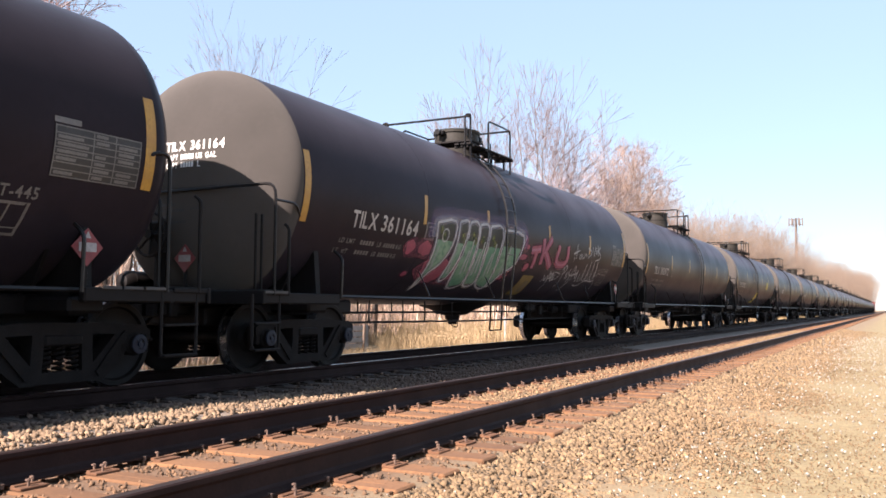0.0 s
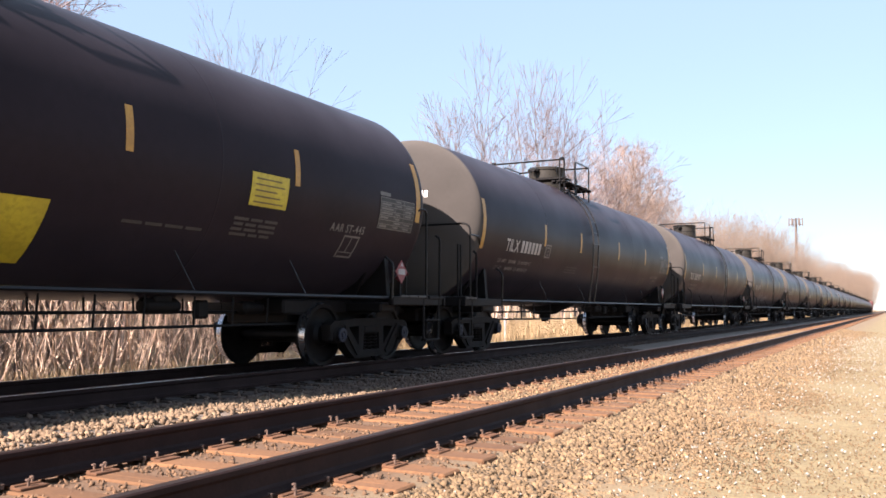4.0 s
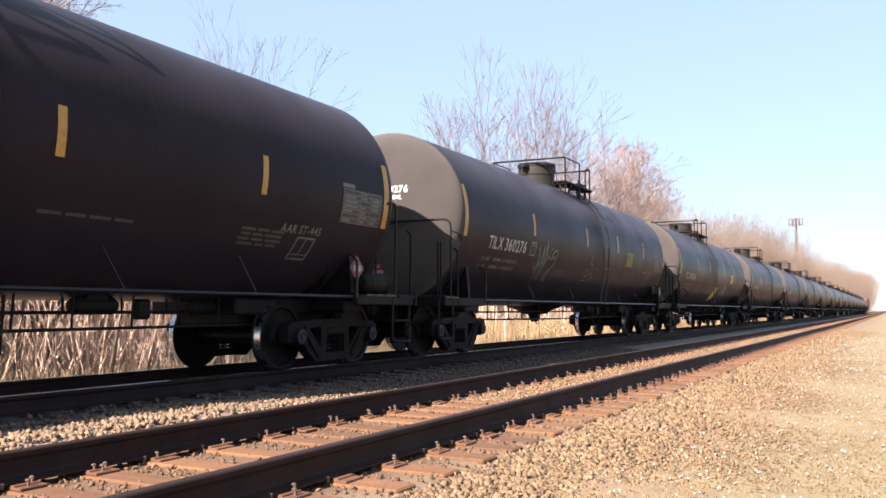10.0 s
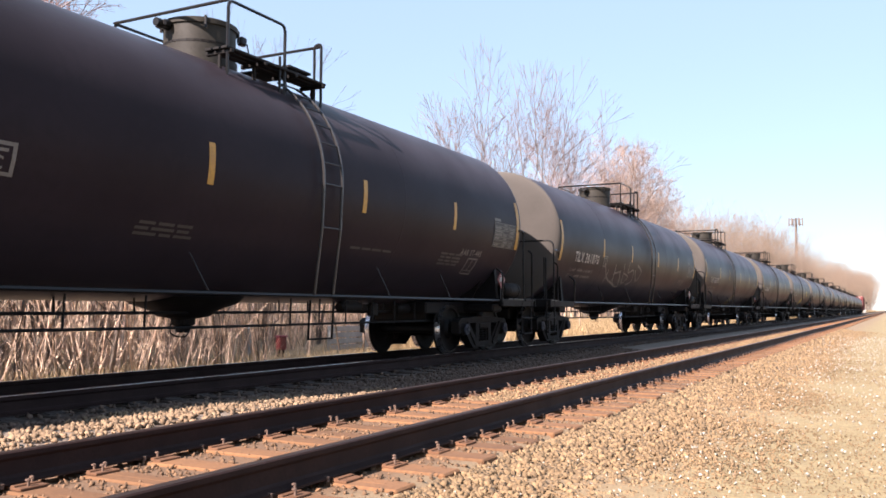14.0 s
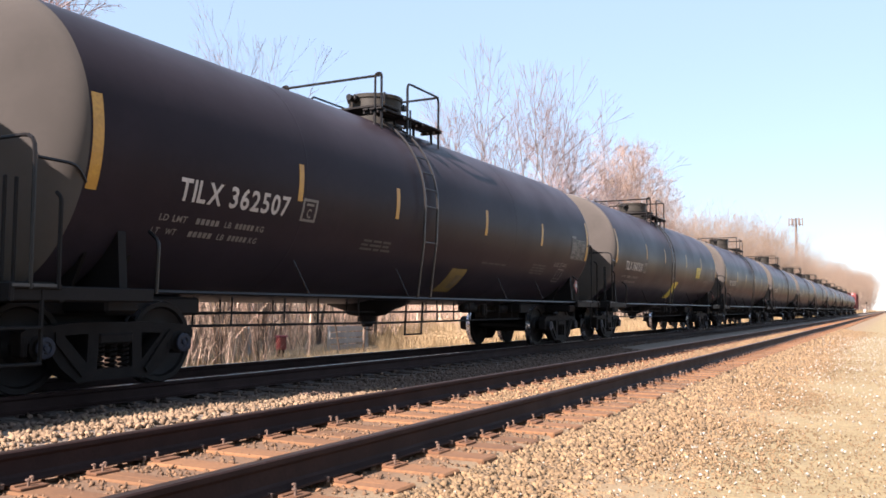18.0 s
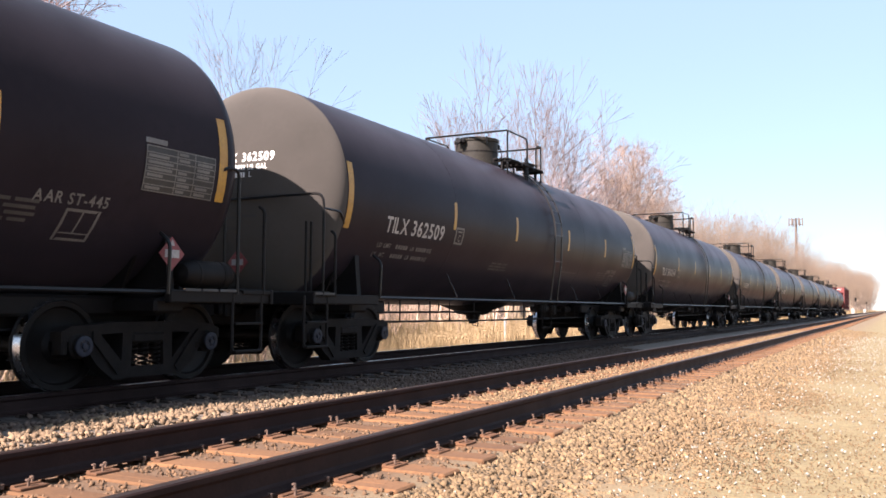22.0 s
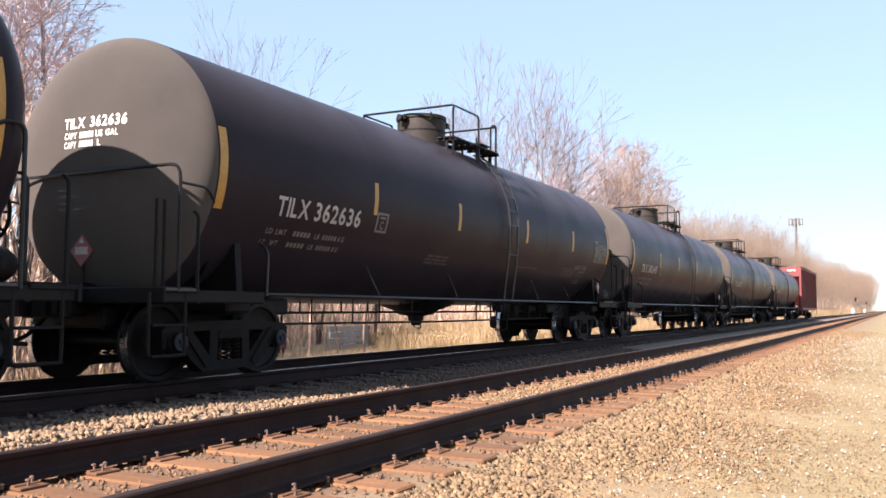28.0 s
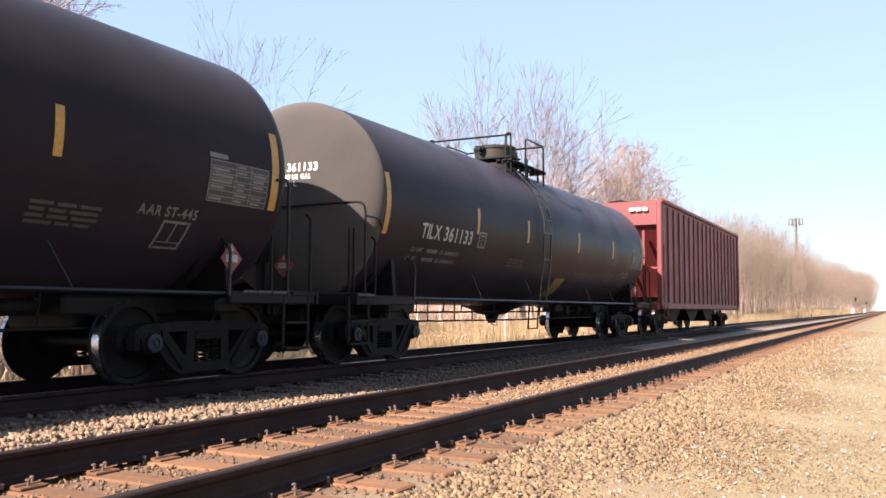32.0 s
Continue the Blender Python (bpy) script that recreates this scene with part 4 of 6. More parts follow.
        s = Shape()
        s.tube(round_path([(x, PC + 1.40 * m, zf), (x, PC + 1.40 * m, zt - 0.02), (x - 0.12 * (1 if x > 0 else -1), PC + 1.40 * m, zt - 0.02), (x - 0.12 * (1 if x > 0 else -1), PC + 1.40 * m, zf + 0.1)], 0.06), 0.021, 6)
        part("ladder_post", s, RAIL_TUBE, car)
    s = Shape()
    s.tube([(-1.0, PC - 0.57 * m, zt), (1.0, PC - 0.57 * m, zt)], 0.021, 6)
    part("cross_safety_rail", s, RAIL_TUBE, car)
    s = Shape()
    s.tube([(-1.0, PC + 1.40 * m, zt - 0.06), (1.0, PC + 1.40 * m, zt - 0.06)], 0.021, 6)
    part("cross_safety_rail", s, RAIL_TUBE, car)
    # ladder down the tank side
    s = Shape()
    ly = -0.85 if flip else 0.845
    arc = [((RT + 0.07) * math.cos(a), ZT + (RT + 0.07) * math.sin(a)) for a in np.linspace(1.02, -0.10, 14)] + [(1.63, 1.9), (1.52, 1.02)]
    for d in (-0.21, 0.21):
        s.tube([(x, ly + d, z) for x, z in arc], 0.020, 6)
    part("ladder_rail", s, LADDER_SUNLIT, car, "steel ladder curved over the tank side")
    for i in range(0, 15, 2):
        x, z = arc[i]
        s = Shape()
        s.tube([(x, ly - 0.21, z), (x, ly + 0.21, z)], 0.012, 6)
        part("ladder_rung", s, LADDER_SUNLIT, car)
    # data panel, test stencils and warning lines that every car carries
    panel = part("data_panel", patch(Shape(), 6.28, 7.28, 2.02, 2.49, nz=8), PANEL_GREY, car, "black table of inspection data ruled in white")
    for r in range(8):
        part("panel_line", patch(Shape(), 6.28, 7.28, 2.02 + 0.0656 * r, 2.032 + 0.0656 * r, nz=1, off=0.008), STENCIL_DIM, panel)
    for u in (6.28, 6.70, 6.96, 7.267):
        part("panel_line", patch(Shape(), u, u + 0.013, 2.02, 2.49, nz=6, off=0.009), STENCIL_DIM, panel)
    rng = random.Random(4)
    for r in range(7):
        z = 2.045 + r * 0.0656
        for u0, u1 in ((6.31, 6.68), (6.73, 6.94), (7.0, 7.24)):
            if rng.random() < 0.85:
                part("panel_print", patch(Shape(), u0, u0 + (u1 - u0) * rng.uniform(0.5, 1.0), z, z + 0.03, nz=1, off=0.010), STENCIL_DIM, panel)
    part("panel_tab", patch(Shape(), 6.27, 6.56, 2.51, 2.565, nz=2), STENCIL_DIM, car)
    for word, u, v, w in (("LD", -6.45, 1.735, 0.13), ("LMT", -6.26, 1.735, 0.21), ("LB", -5.45, 1.735, 0.11), ("LT", -6.49, 1.575, 0.11), ("WT", -6.29, 1.575, 0.15), ("LB", -5.49, 1.575, 0.11), ("KG", -4.90, 1.735, 0.14), ("KG", -4.94, 1.575, 0.14)):
        part("limit_stencil", text_shape(Shape(), word, u, v, 0.075, w, on_side), STENCIL_DIM, car)
    for u, w, z in ((-5.91, 0.38, 1.735), (-5.27, 0.34, 1.735), (-5.95, 0.38, 1.575), (-5.31, 0.34, 1.575)):
        for k in range(5):
            part("limit_digit", patch(Shape(), u + w * k / 5, u + w * (k + 0.72) / 5, z, z + 0.07, nz=2), STENCIL_DIM, car)
    s = Shape()
    for a, b, c, d in ((-0.16, -0.12, 1.95, 2.25), (0.12, 0.16, 1.95, 2.25), (-0.12, 0.12, 1.95, 1.985), (-0.12, 0.12, 2.215, 2.25), (-0.08, 0.08, 2.16, 2.19)):
        patch(s, a + box_u, b + box_u, c, d, nz=2)
    text_shape(s, "C", box_u - 0.045, 2.005, 0.12, 0.09, on_side)
    part("box_stencil", s, STENCIL_DIM, car)
    rng = random.Random(8)
    for u0, u1, z, rows in ((text_u - 0.46, text_u + 0.46, 1.54 if not (flip or text_u < -2.4) else 1.66, 3), (note_u, note_u + 0.80, 1.55 + 0.6 * lift, 4), (1.65, 2.80, 1.66, 1)):
        for r in range(rows):
            u = u0 + rng.uniform(0, 0.06)
            while u < u1 - 0.1:
                w = min(rng.uniform(0.14, 0.32), u1 - u)
                part("small_stencil", patch(Shape(), u, u + w, z + 0.066 * r, z + 0.036 + 0.066 * r, nz=1), STENCIL_MID, car)
                u += w + 0.045
    z0 = 1.78 + 0.6 * lift
    part("test_stencil", text_shape(Shape(), "AAR ST-445", test_u, z0, 0.115, 0.84, on_side), STENCIL_DIM, car)
    s = Shape()
    for a, b, c, d in ((0.0, 0.03, -0.39, -0.04), (0.37, 0.40, -0.39, -0.04), (0.03, 0.37, -0.39, -0.36), (0.03, 0.37, -0.07, -0.04), (0.19, 0.21, -0.30, -0.07), (0.03, 0.37, -0.31, -0.295)):
        patch(s, test_u + 0.36 + a, test_u + 0.36 + b, z0 + c, z0 + d, nz=2, slant=0.03)
    part("qualification_stencil", s, STENCIL_DIM, car)
    return car


# ---- the train ----
PITCH_Y = 17.473


def centre_y(n, t):
    """Where the middle of car n is at t seconds; the train gains speed slowly."""
    return -1.098 + PITCH_Y * n - 11.677 * t - 0.008572 * t * t


ROSTER = ["", "361164", "360972", "360320", "", "360947", "362705", "362542", "360276", "360248", "361061", "361070", "362491", "362507", "360330", "362670", "362509", "361014", "362493", "", "362636", "362645", "361122", "361133"]
# batches of cars: turned round, stripe lift, inner stripes, boxed C, small print, test mark, notes, reporting mark, number
BATCHES = {
    "plain": (False, 0.0, (-4.15, -1.39, 1.75, 4.62), -3.92, -1.80, 5.11, 4.40, -6.37, -5.60),
    "early": (False, 0.0, (-4.10, -1.20, 1.74, 4.38), -3.86, -2.65, 5.11, 4.40, -6.43, -5.60),
    "turned": (True, 0.0, (-4.22, -1.79, 1.46, 4.33), -3.98, -2.10, 5.40, 4.17, -6.28, -5.50),
    "turned_high": (True, 0.18, (-4.19, -1.76, 1.56, 4.28), -4.26, -2.10, 5.15, 3.24, -6.41, -5.66),
    "high": (False, 0.18, (-4.12, -0.56, 2.13, 4.84), -4.09, -2.10, 5.15, 3.24, -6.34, -5.58)}
BATCH_OF = {0: "turned", 1: "turned", 2: "early", 3: "turned_high", 4: "turned", 5: "early", 8: "high", 9: "turned_high", 12: "turned", 13: "turned", 14: "turned_high", 17: "early", 22: "turned", 23: "turned"}
# play in the couplers: how far each car stands from its even place
SLACK = {2: 0.03, 4: -0.13, 5: -0.04, 6: -0.05, 7: -0.08, 9: 0.02, 10: 0.12, 11: 0.12, 12: -0.04, 13: -0.03, 14: -0.03, 15: 0.02, 16: -0.05, 20: 0.11, 21: 0.10, 22: 0.03, 23: 0.05}


def car_y(n, t):
    return centre_y(n, t) + SLACK.get(n, 0.0)


BASES = {}
CARS = []
for n in range(len(ROSTER)):
    key = BATCH_OF.get(n, "plain")
    if key not in BASES:
        BASES[key] = build_tank_car(*BATCHES[key][:7])
        car = BASES[key]
    else:
        car = copy_thing(BASES[key], pose(FAR_X, 0, 0))
    car.matrix_basis = pose(FAR_X, car_y(n, 0), 0)
    tagged(car, group="tank cars of the train")
    CARS.append(car)

for n, (car, number) in enumerate(zip(CARS, ROSTER)):
    s, h = Shape(), Shape()
    mark_u, number_u = BATCHES[BATCH_OF.get(n, "plain")][7:]
    if number:
        text_shape(s, "TILX", mark_u, 1.985, 0.245, 0.66, on_side)
        part("number_lettering", text_shape(Shape(), number, number_u, 1.985, 0.245, 1.10, on_side), STENCIL, car)
        text_shape(h, "TILX", -0.22, 2.885, 0.125, 0.34, on_head)
        part("head_number", text_shape(Shape(), number, 0.20, 2.885, 0.125, 0.53, on_head), HEAD_WHITE, car)
        for word, u, v, w in (("CAPY", -0.20, 2.765, 0.20), ("US", 0.30, 2.765, 0.10), ("GAL", 0.45, 2.765, 0.17), ("CAPY", -0.20, 2.66, 0.20), ("L", 0.33, 2.66, 0.05)):
            part("head_capacity", text_shape(Shape(), word, u, v, 0.075, w, on_head), HEAD_WHITE, car)
    else:
        text_shape(s, "TILX", mark_u, 1.985, 0.245, 0.66, on_side)
        text_shape(h, "TILX", -0.22, 2.885, 0.125, 0.34, on_head)
        for k in range(6):
            part("number_bar", patch(Shape(), number_u + 0.187 * k, number_u + 0.13 + 0.187 * k, 1.985, 2.23, nz=4), STENCIL, car)
            part("head_number_bar", patch(Shape(), 0.20 + 0.09 * k, 0.265 + 0.09 * k, 2.885, 3.01, on_head, nz=2, off=0.008), HEAD_WHITE, car)
    for z in (2.765, 2.66):
        for k in range(5):
            part("head_digit", patch(Shape(), 0.05 + 0.045 * k, 0.083 + 0.045 * k, z, z + 0.07, on_head, nz=2, off=0.008), HEAD_WHITE, car)
    part("side_lettering", s, STENCIL, car, "white stencilled reporting mark")
    part("head_lettering", h, HEAD_WHITE, car, "white reporting mark on the tank head")


def scrawl(car, name, label, mat, u0, u1, z0, z1, loops, seed, width=0.035):
    """A quick spray-can tag: slanted strokes, hooks and loops between two heights."""
    rng = random.Random(seed)
    s = Shape()
    u = u0
    step = (u1 - u0) / loops
    h = z1 - z0
    wide = step * 1.75
    for k in range(loops):
        top, low = z1 - rng.uniform(0, 0.2) * h, z0 + rng.uniform(0, 0.2) * h
        mid = (top + low) / 2
        lean = rng.uniform(0.1, 0.4) * wide
        w = width * rng.uniform(0.7, 1.2)
        kind = rng.randrange(5)
        if kind == 0:
            strokes = [[(u + lean, top), (u, low)], [(u + lean + 0.55 * wide, top), (u + 0.5 * wide, low)], [(u - 0.05 * wide, mid), (u + 0.8 * wide, mid + 0.1 * h)]]
        elif kind == 1:
            strokes = [[(u + lean, top), (u + 0.05 * wide, low), (u + 0.5 * wide, low + 0.02 * h), (u + 0.75 * wide + lean, top - 0.1 * h)], [(u + 0.5 * wide, mid), (u + 1.0 * wide, low - 0.25 * h)]]
        elif kind == 2:
            strokes = [[(u, low), (u + 0.35 * wide + lean * 0.5, top), (u + 0.7 * wide, low), (u + 0.95 * wide, low + 0.15 * h)], [(u + 0.15 * wide, mid - 0.1 * h), (u + 0.75 * wide, mid - 0.05 * h)]]
        elif kind == 3:
            strokes = [smooth_path([(u + 0.1 * wide, low), (u + lean, top), (u + 0.75 * wide, top - 0.12 * h), (u + 0.55 * wide, mid), (u + 0.1 * wide, mid - 0.05 * h), (u + 0.9 * wide, low - 0.1 * h)])]
        else:
            strokes = [smooth_path([(u + 0.85 * wide, top), (u + 0.2 * wide, top - 0.08 * h), (u + 0.5 * wide, mid), (u + 0.7 * wide, low + 0.12 * h), (u, low)]), [(u + 0.8 * wide, top), (u + 0.7 * wide, low)]]
        if rng.random() < 0.3:
            strokes.append(smooth_path([(u + 0.4 * wide, low + 0.1 * h), (u + 0.1 * wide, low - 0.2 * h), (u - 0.5 * wide, low - 0.42 * h)]))
        for i, pts in enumerate(strokes):
            ribbon(s, pts if len(pts) > 8 else smooth_path(pts, 3), w, 0.006 + 0.0006 * ((k + i) % 5))
        u += step
    part(name, s, mat, car, label)


def fill_outline(outline, split, off, above, below):
    """Fills an upright letter shape row by row, two colours parted at a height."""
    ring = outline + [outline[0]]
    lo, hi = min(p[1] for p in outline), max(p[1] for p in outline)
    rows = []
    for j in range(21):
        z = lo + (hi - lo) * min(max(j / 20, 0.004), 0.996)
        us = [a[0] + (b[0] - a[0]) * (z - a[1]) / (b[1] - a[1]) for a, b in zip(ring, ring[1:]) if (a[1] - z) * (b[1] - z) < 0]
        rows.append((min(us), max(us), z) if us else None)
    for a, b in zip(rows, rows[1:]):
        if a and b:
            tgt = above if (a[2] + b[2]) / 2 > split else below
            tgt.add([on_side(a[0], a[2], off), on_side(a[1], a[2], off), on_side(b[1], b[2], off), on_side(b[0], b[2], off)], [(0, 1, 2, 3)])


def blob(car, name, label, mat, u, z, ru, rz, seed, off=0.005):
    """An uneven sprayed cloud."""
    rng = random.Random(seed)
    rim = [(u + ru * math.cos(t) * rng.uniform(0.75, 1.15), z + rz * math.sin(t) * rng.uniform(0.75, 1.15)) for t in np.linspace(0, 2 * math.pi, 13)[:-1]]
    a = Shape()
    fill_outline(smooth_path(rim + [rim[0]], 3)[:-1], -9, off, a, a)
    part(name, a, mat, car, label)


def tag(car, label, mat, strokes, width):
    """Hand-drawn strokes of one spray-can tag."""
    a = Shape()
    for i, pts in enumerate(strokes):
        ribbon(a, smooth_path(pts, 4), width * (0.8 + 0.1 * (i % 4)), 0.006 + 0.0007 * (i % 6))
    part("spray_tag", a, mat, car, label)


# tags as strokes of (along the car, height round the shell)
TAG_UPPER = [[(3.24, 2.22), (3.29, 1.97)], [(3.38, 2.39), (3.42, 2.02)], [(3.17, 2.15), (3.59, 2.26)], [(3.7, 2.18), (3.62, 2.09), (3.71, 2.05), (3.76, 2.12), (3.7, 2.18)], [(3.83, 2.19), (3.82, 2.08), (3.96, 2.1), (3.95, 2.21)], [(4.02, 2.14), (4.07, 2.2), (4.12, 2.15), (4.19, 2.21)], [(4.26, 2.37), (4.29, 2.1)], [(4.19, 2.34), (4.49, 2.27), (4.29, 2.1)], [(4.48, 2.16), (4.57, 2.39), (4.73, 2.17)], [(4.76, 2.19), (4.76, 2.41), (4.9, 2.23), (4.94, 2.45)], [(4.98, 2.44), (5.04, 2.17)], [(5.18, 2.44), (5.02, 2.31), (5.24, 2.22), (5.17, 2.12), (4.88, 2.07)]]
TAG_LOWER = [[(1.82, 1.56), (2.03, 1.39), (2.02, 1.56), (2.16, 1.4), (2.1, 1.67)], [(2.16, 1.08), (2.18, 1.31), (2.14, 1.63), (2.34, 1.4)], [(2.15, 1.47), (2.31, 1.5)], [(2.4, 1.38), (2.26, 1.65), (2.5, 1.41), (2.4, 1.66)], [(2.4, 1.66), (2.73, 1.61), (2.57, 1.46)], [(1.82, 1.38), (1.96, 1.47)]]
TAG_MIDDLE = [[(2.88, 1.77), (2.97, 1.37), (2.88, 1.24)], [(2.8, 1.72), (2.92, 1.84), (3.04, 1.8), (3.0, 1.69), (2.88, 1.62)], [(3.14, 1.6), (3.18, 1.7), (3.2, 1.51), (3.33, 1.58)], [(3.33, 1.77), (3.28, 1.68), (3.45, 1.58), (3.42, 1.41)], [(3.49, 1.8), (3.5, 1.61), (3.64, 1.63)], [(3.33, 1.1), (3.62, 1.54), (3.57, 1.87), (3.87, 1.54)], [(3.46, 1.6), (3.9, 1.68)], [(3.85, 1.77), (4.03, 1.45)]]
TAG_LOOPS = [[(4.09, 1.7), (4.17, 1.49), (4.34, 1.53), (4.34, 1.97), (4.42, 1.56), (4.64, 1.56), (4.62, 2.07), (4.71, 1.55), (4.92, 1.57), (4.88, 2.07), (5.01, 1.6), (5.23, 1.56), (5.15, 2.07), (5.31, 1.57)], [(5.44, 1.66), (5.5, 1.74), (5.65, 1.73)], [(4.05, 1.35), (4.37, 1.33), (4.72, 1.5), (5.18, 1.49), (5.43, 1.52), (5.55, 1.26)]]
TAG_CARD = [[(-3.92, 1.84), (-4.04, 1.53), (-3.98, 1.28), (-3.69, 1.23), (-3.91, 1.82), (-3.77, 1.39), (-3.5, 1.31), (-3.57, 1.85), (-3.44, 1.38), (-3.24, 1.32), (-3.33, 1.91), (-3.11, 1.35), (-2.91, 1.32), (-2.91, 1.91), (-2.77, 1.39), (-2.53, 1.37), (-2.45, 1.81), (-2.59, 1.64), (-2.34, 1.23), (-3.44, 1.25)]]
TAG_WORD = [[(-2.24, 1.66), (-2.12, 1.39), (-1.98, 1.58), (-1.87, 1.34)], [(-1.86, 1.64), (-1.57, 1.27), (-1.61, 1.55), (-1.35, 1.19)], [(-1.66, 1.7), (-1.25, 1.41)], [(-1.59, 1.53), (-1.28, 1.61)], [(-1.37, 1.72), (-1.05, 1.36), (-1.01, 1.59), (-0.81, 1.32)], [(-0.91, 1.68), (-0.65, 1.38), (-0.57, 1.48)], [(-0.65, 1.72), (-0.29, 1.35), (-0.42, 1.73), (-0.1, 1.36)], [(-0.56, 1.52), (-0.07, 1.64)], [(-0.21, 1.8), (0.11, 1.39), (0.56, 1.41)], [(-1.58, 1.35), (-0.57, 1.28)]]
TAG_GREEN = [[(-3.8, 1.8), (-3.69, 1.66), (-3.6, 1.68), (-3.7, 2.17)], [(-3.7, 2.17), (-3.62, 1.91), (-3.46, 1.36)], [(-3.53, 1.78), (-3.47, 2.03), (-3.46, 2.2)], [(-3.46, 2.2), (-3.31, 1.42)], [(-3.54, 1.73), (-3.35, 1.86)], [(-3.33, 1.8), (-3.31, 2.34)], [(-3.31, 2.34), (-3.17, 1.39)], [(-3.31, 2.29), (-3.21, 2.03), (-3.21, 1.75)], [(-3.18, 1.95), (-3.05, 2.09), (-2.94, 2.19)], [(-3.13, 1.99), (-2.99, 1.97), (-3.13, 1.92)], [(-2.87, 1.9), (-2.88, 2.06), (-2.7, 2.16), (-2.58, 2.06), (-2.66, 1.84), (-2.84, 1.67)], [(-2.81, 1.98), (-2.73, 2.02), (-2.77, 1.93)], [(-2.96, 1.4), (-2.92, 1.56), (-2.75, 1.68), (-2.87, 1.39), (-2.63, 1.54)], [(-2.82, 1.5), (-2.65, 1.34)]]
TAG_SMALL = [[(-0.1, 2.17), (0.02, 2.09), (-0.07, 1.99), (0.17, 1.96)], [(-0.22, 1.83), (-0.28, 1.7), (-0.11, 1.61), (-0.07, 1.77), (-0.22, 1.83)], [(-0.03, 1.82), (-0.02, 1.6), (0.19, 1.72)], [(0.09, 1.96), (0.32, 1.65), (0.51, 1.61)], [(-0.35, 1.54), (-0.28, 1.5), (0.43, 1.56)], [(0.38, 1.93), (0.5, 1.87)], [(0.6, 1.83), (0.67, 1.86)]]
TAG_ROUND = [[(2.09, 1.82), (1.98, 1.77), (2.0, 1.64), (2.12, 1.6), (2.12, 1.72), (2.16, 1.48)], [(2.17, 1.48), (2.12, 1.78), (2.16, 1.9), (2.26, 1.81), (2.28, 1.51), (2.26, 1.45)], [(2.32, 1.48), (2.27, 1.79), (2.33, 1.89), (2.41, 1.81), (2.45, 1.43)], [(2.33, 1.87), (2.45, 1.9), (2.54, 1.48)], [(2.54, 1.5), (2.56, 1.81), (2.65, 1.77), (2.65, 1.45), (2.73, 1.48), (2.74, 1.71)], [(2.59, 1.82), (2.79, 1.77), (2.88, 1.71), (2.84, 1.49), (2.71, 1.44)], [(2.69, 1.59), (2.79, 1.58), (2.81, 1.51)]]
TAG_GREY = [[(-3.92, 2.06), (-3.32, 1.66), (-2.43, 1.48)], [(-3.43, 1.91), (-3.43, 1.51)], [(-2.91, 2.07), (-2.63, 1.55), (-1.89, 1.42), (-2.38, 1.91)], [(-2.86, 1.81), (-2.25, 1.89)], [(-2.09, 2.12), (-1.72, 1.54), (-1.38, 1.75), (-1.98, 1.86)], [(-1.59, 2.21), (-1.53, 1.88), (-1.05, 1.98), (-0.83, 1.63), (-1.21, 1.5)], [(-0.69, 2.14), (-0.13, 1.96), (-0.34, 1.65), (-0.86, 1.99)]]
LETTERS = [
    [(-3.79, 2.27), (-3.14, 2.35), (-3.10, 1.92), (-3.28, 1.55), (-3.48, 1.34), (-3.56, 0.92), (-3.64, 1.5), (-3.71, 1.9)],
    [(-2.97, 2.35), (-2.62, 2.38), (-2.66, 1.9), (-2.70, 1.30), (-2.90, 1.24), (-2.94, 1.8)],
    [(-2.55, 2.38), (-2.20, 2.37), (-2.12, 1.75), (-1.90, 1.15), (-2.33, 1.05), (-2.58, 1.5)],
    [(-2.14, 2.37), (-1.76, 2.37), (-1.72, 1.8), (-1.42, 1.20), (-1.80, 1.14), (-2.04, 1.7)],
    [(-1.68, 2.38), (-1.12, 2.39), (-1.06, 1.8), (-0.80, 1.10), (-1.32, 1.18), (-1.62, 1.7)],
    [(-1.02, 2.37), (-0.05, 2.33), (-0.12, 1.74), (-0.56, 1.46), (-0.74, 1.12), (-0.98, 1.75)]]


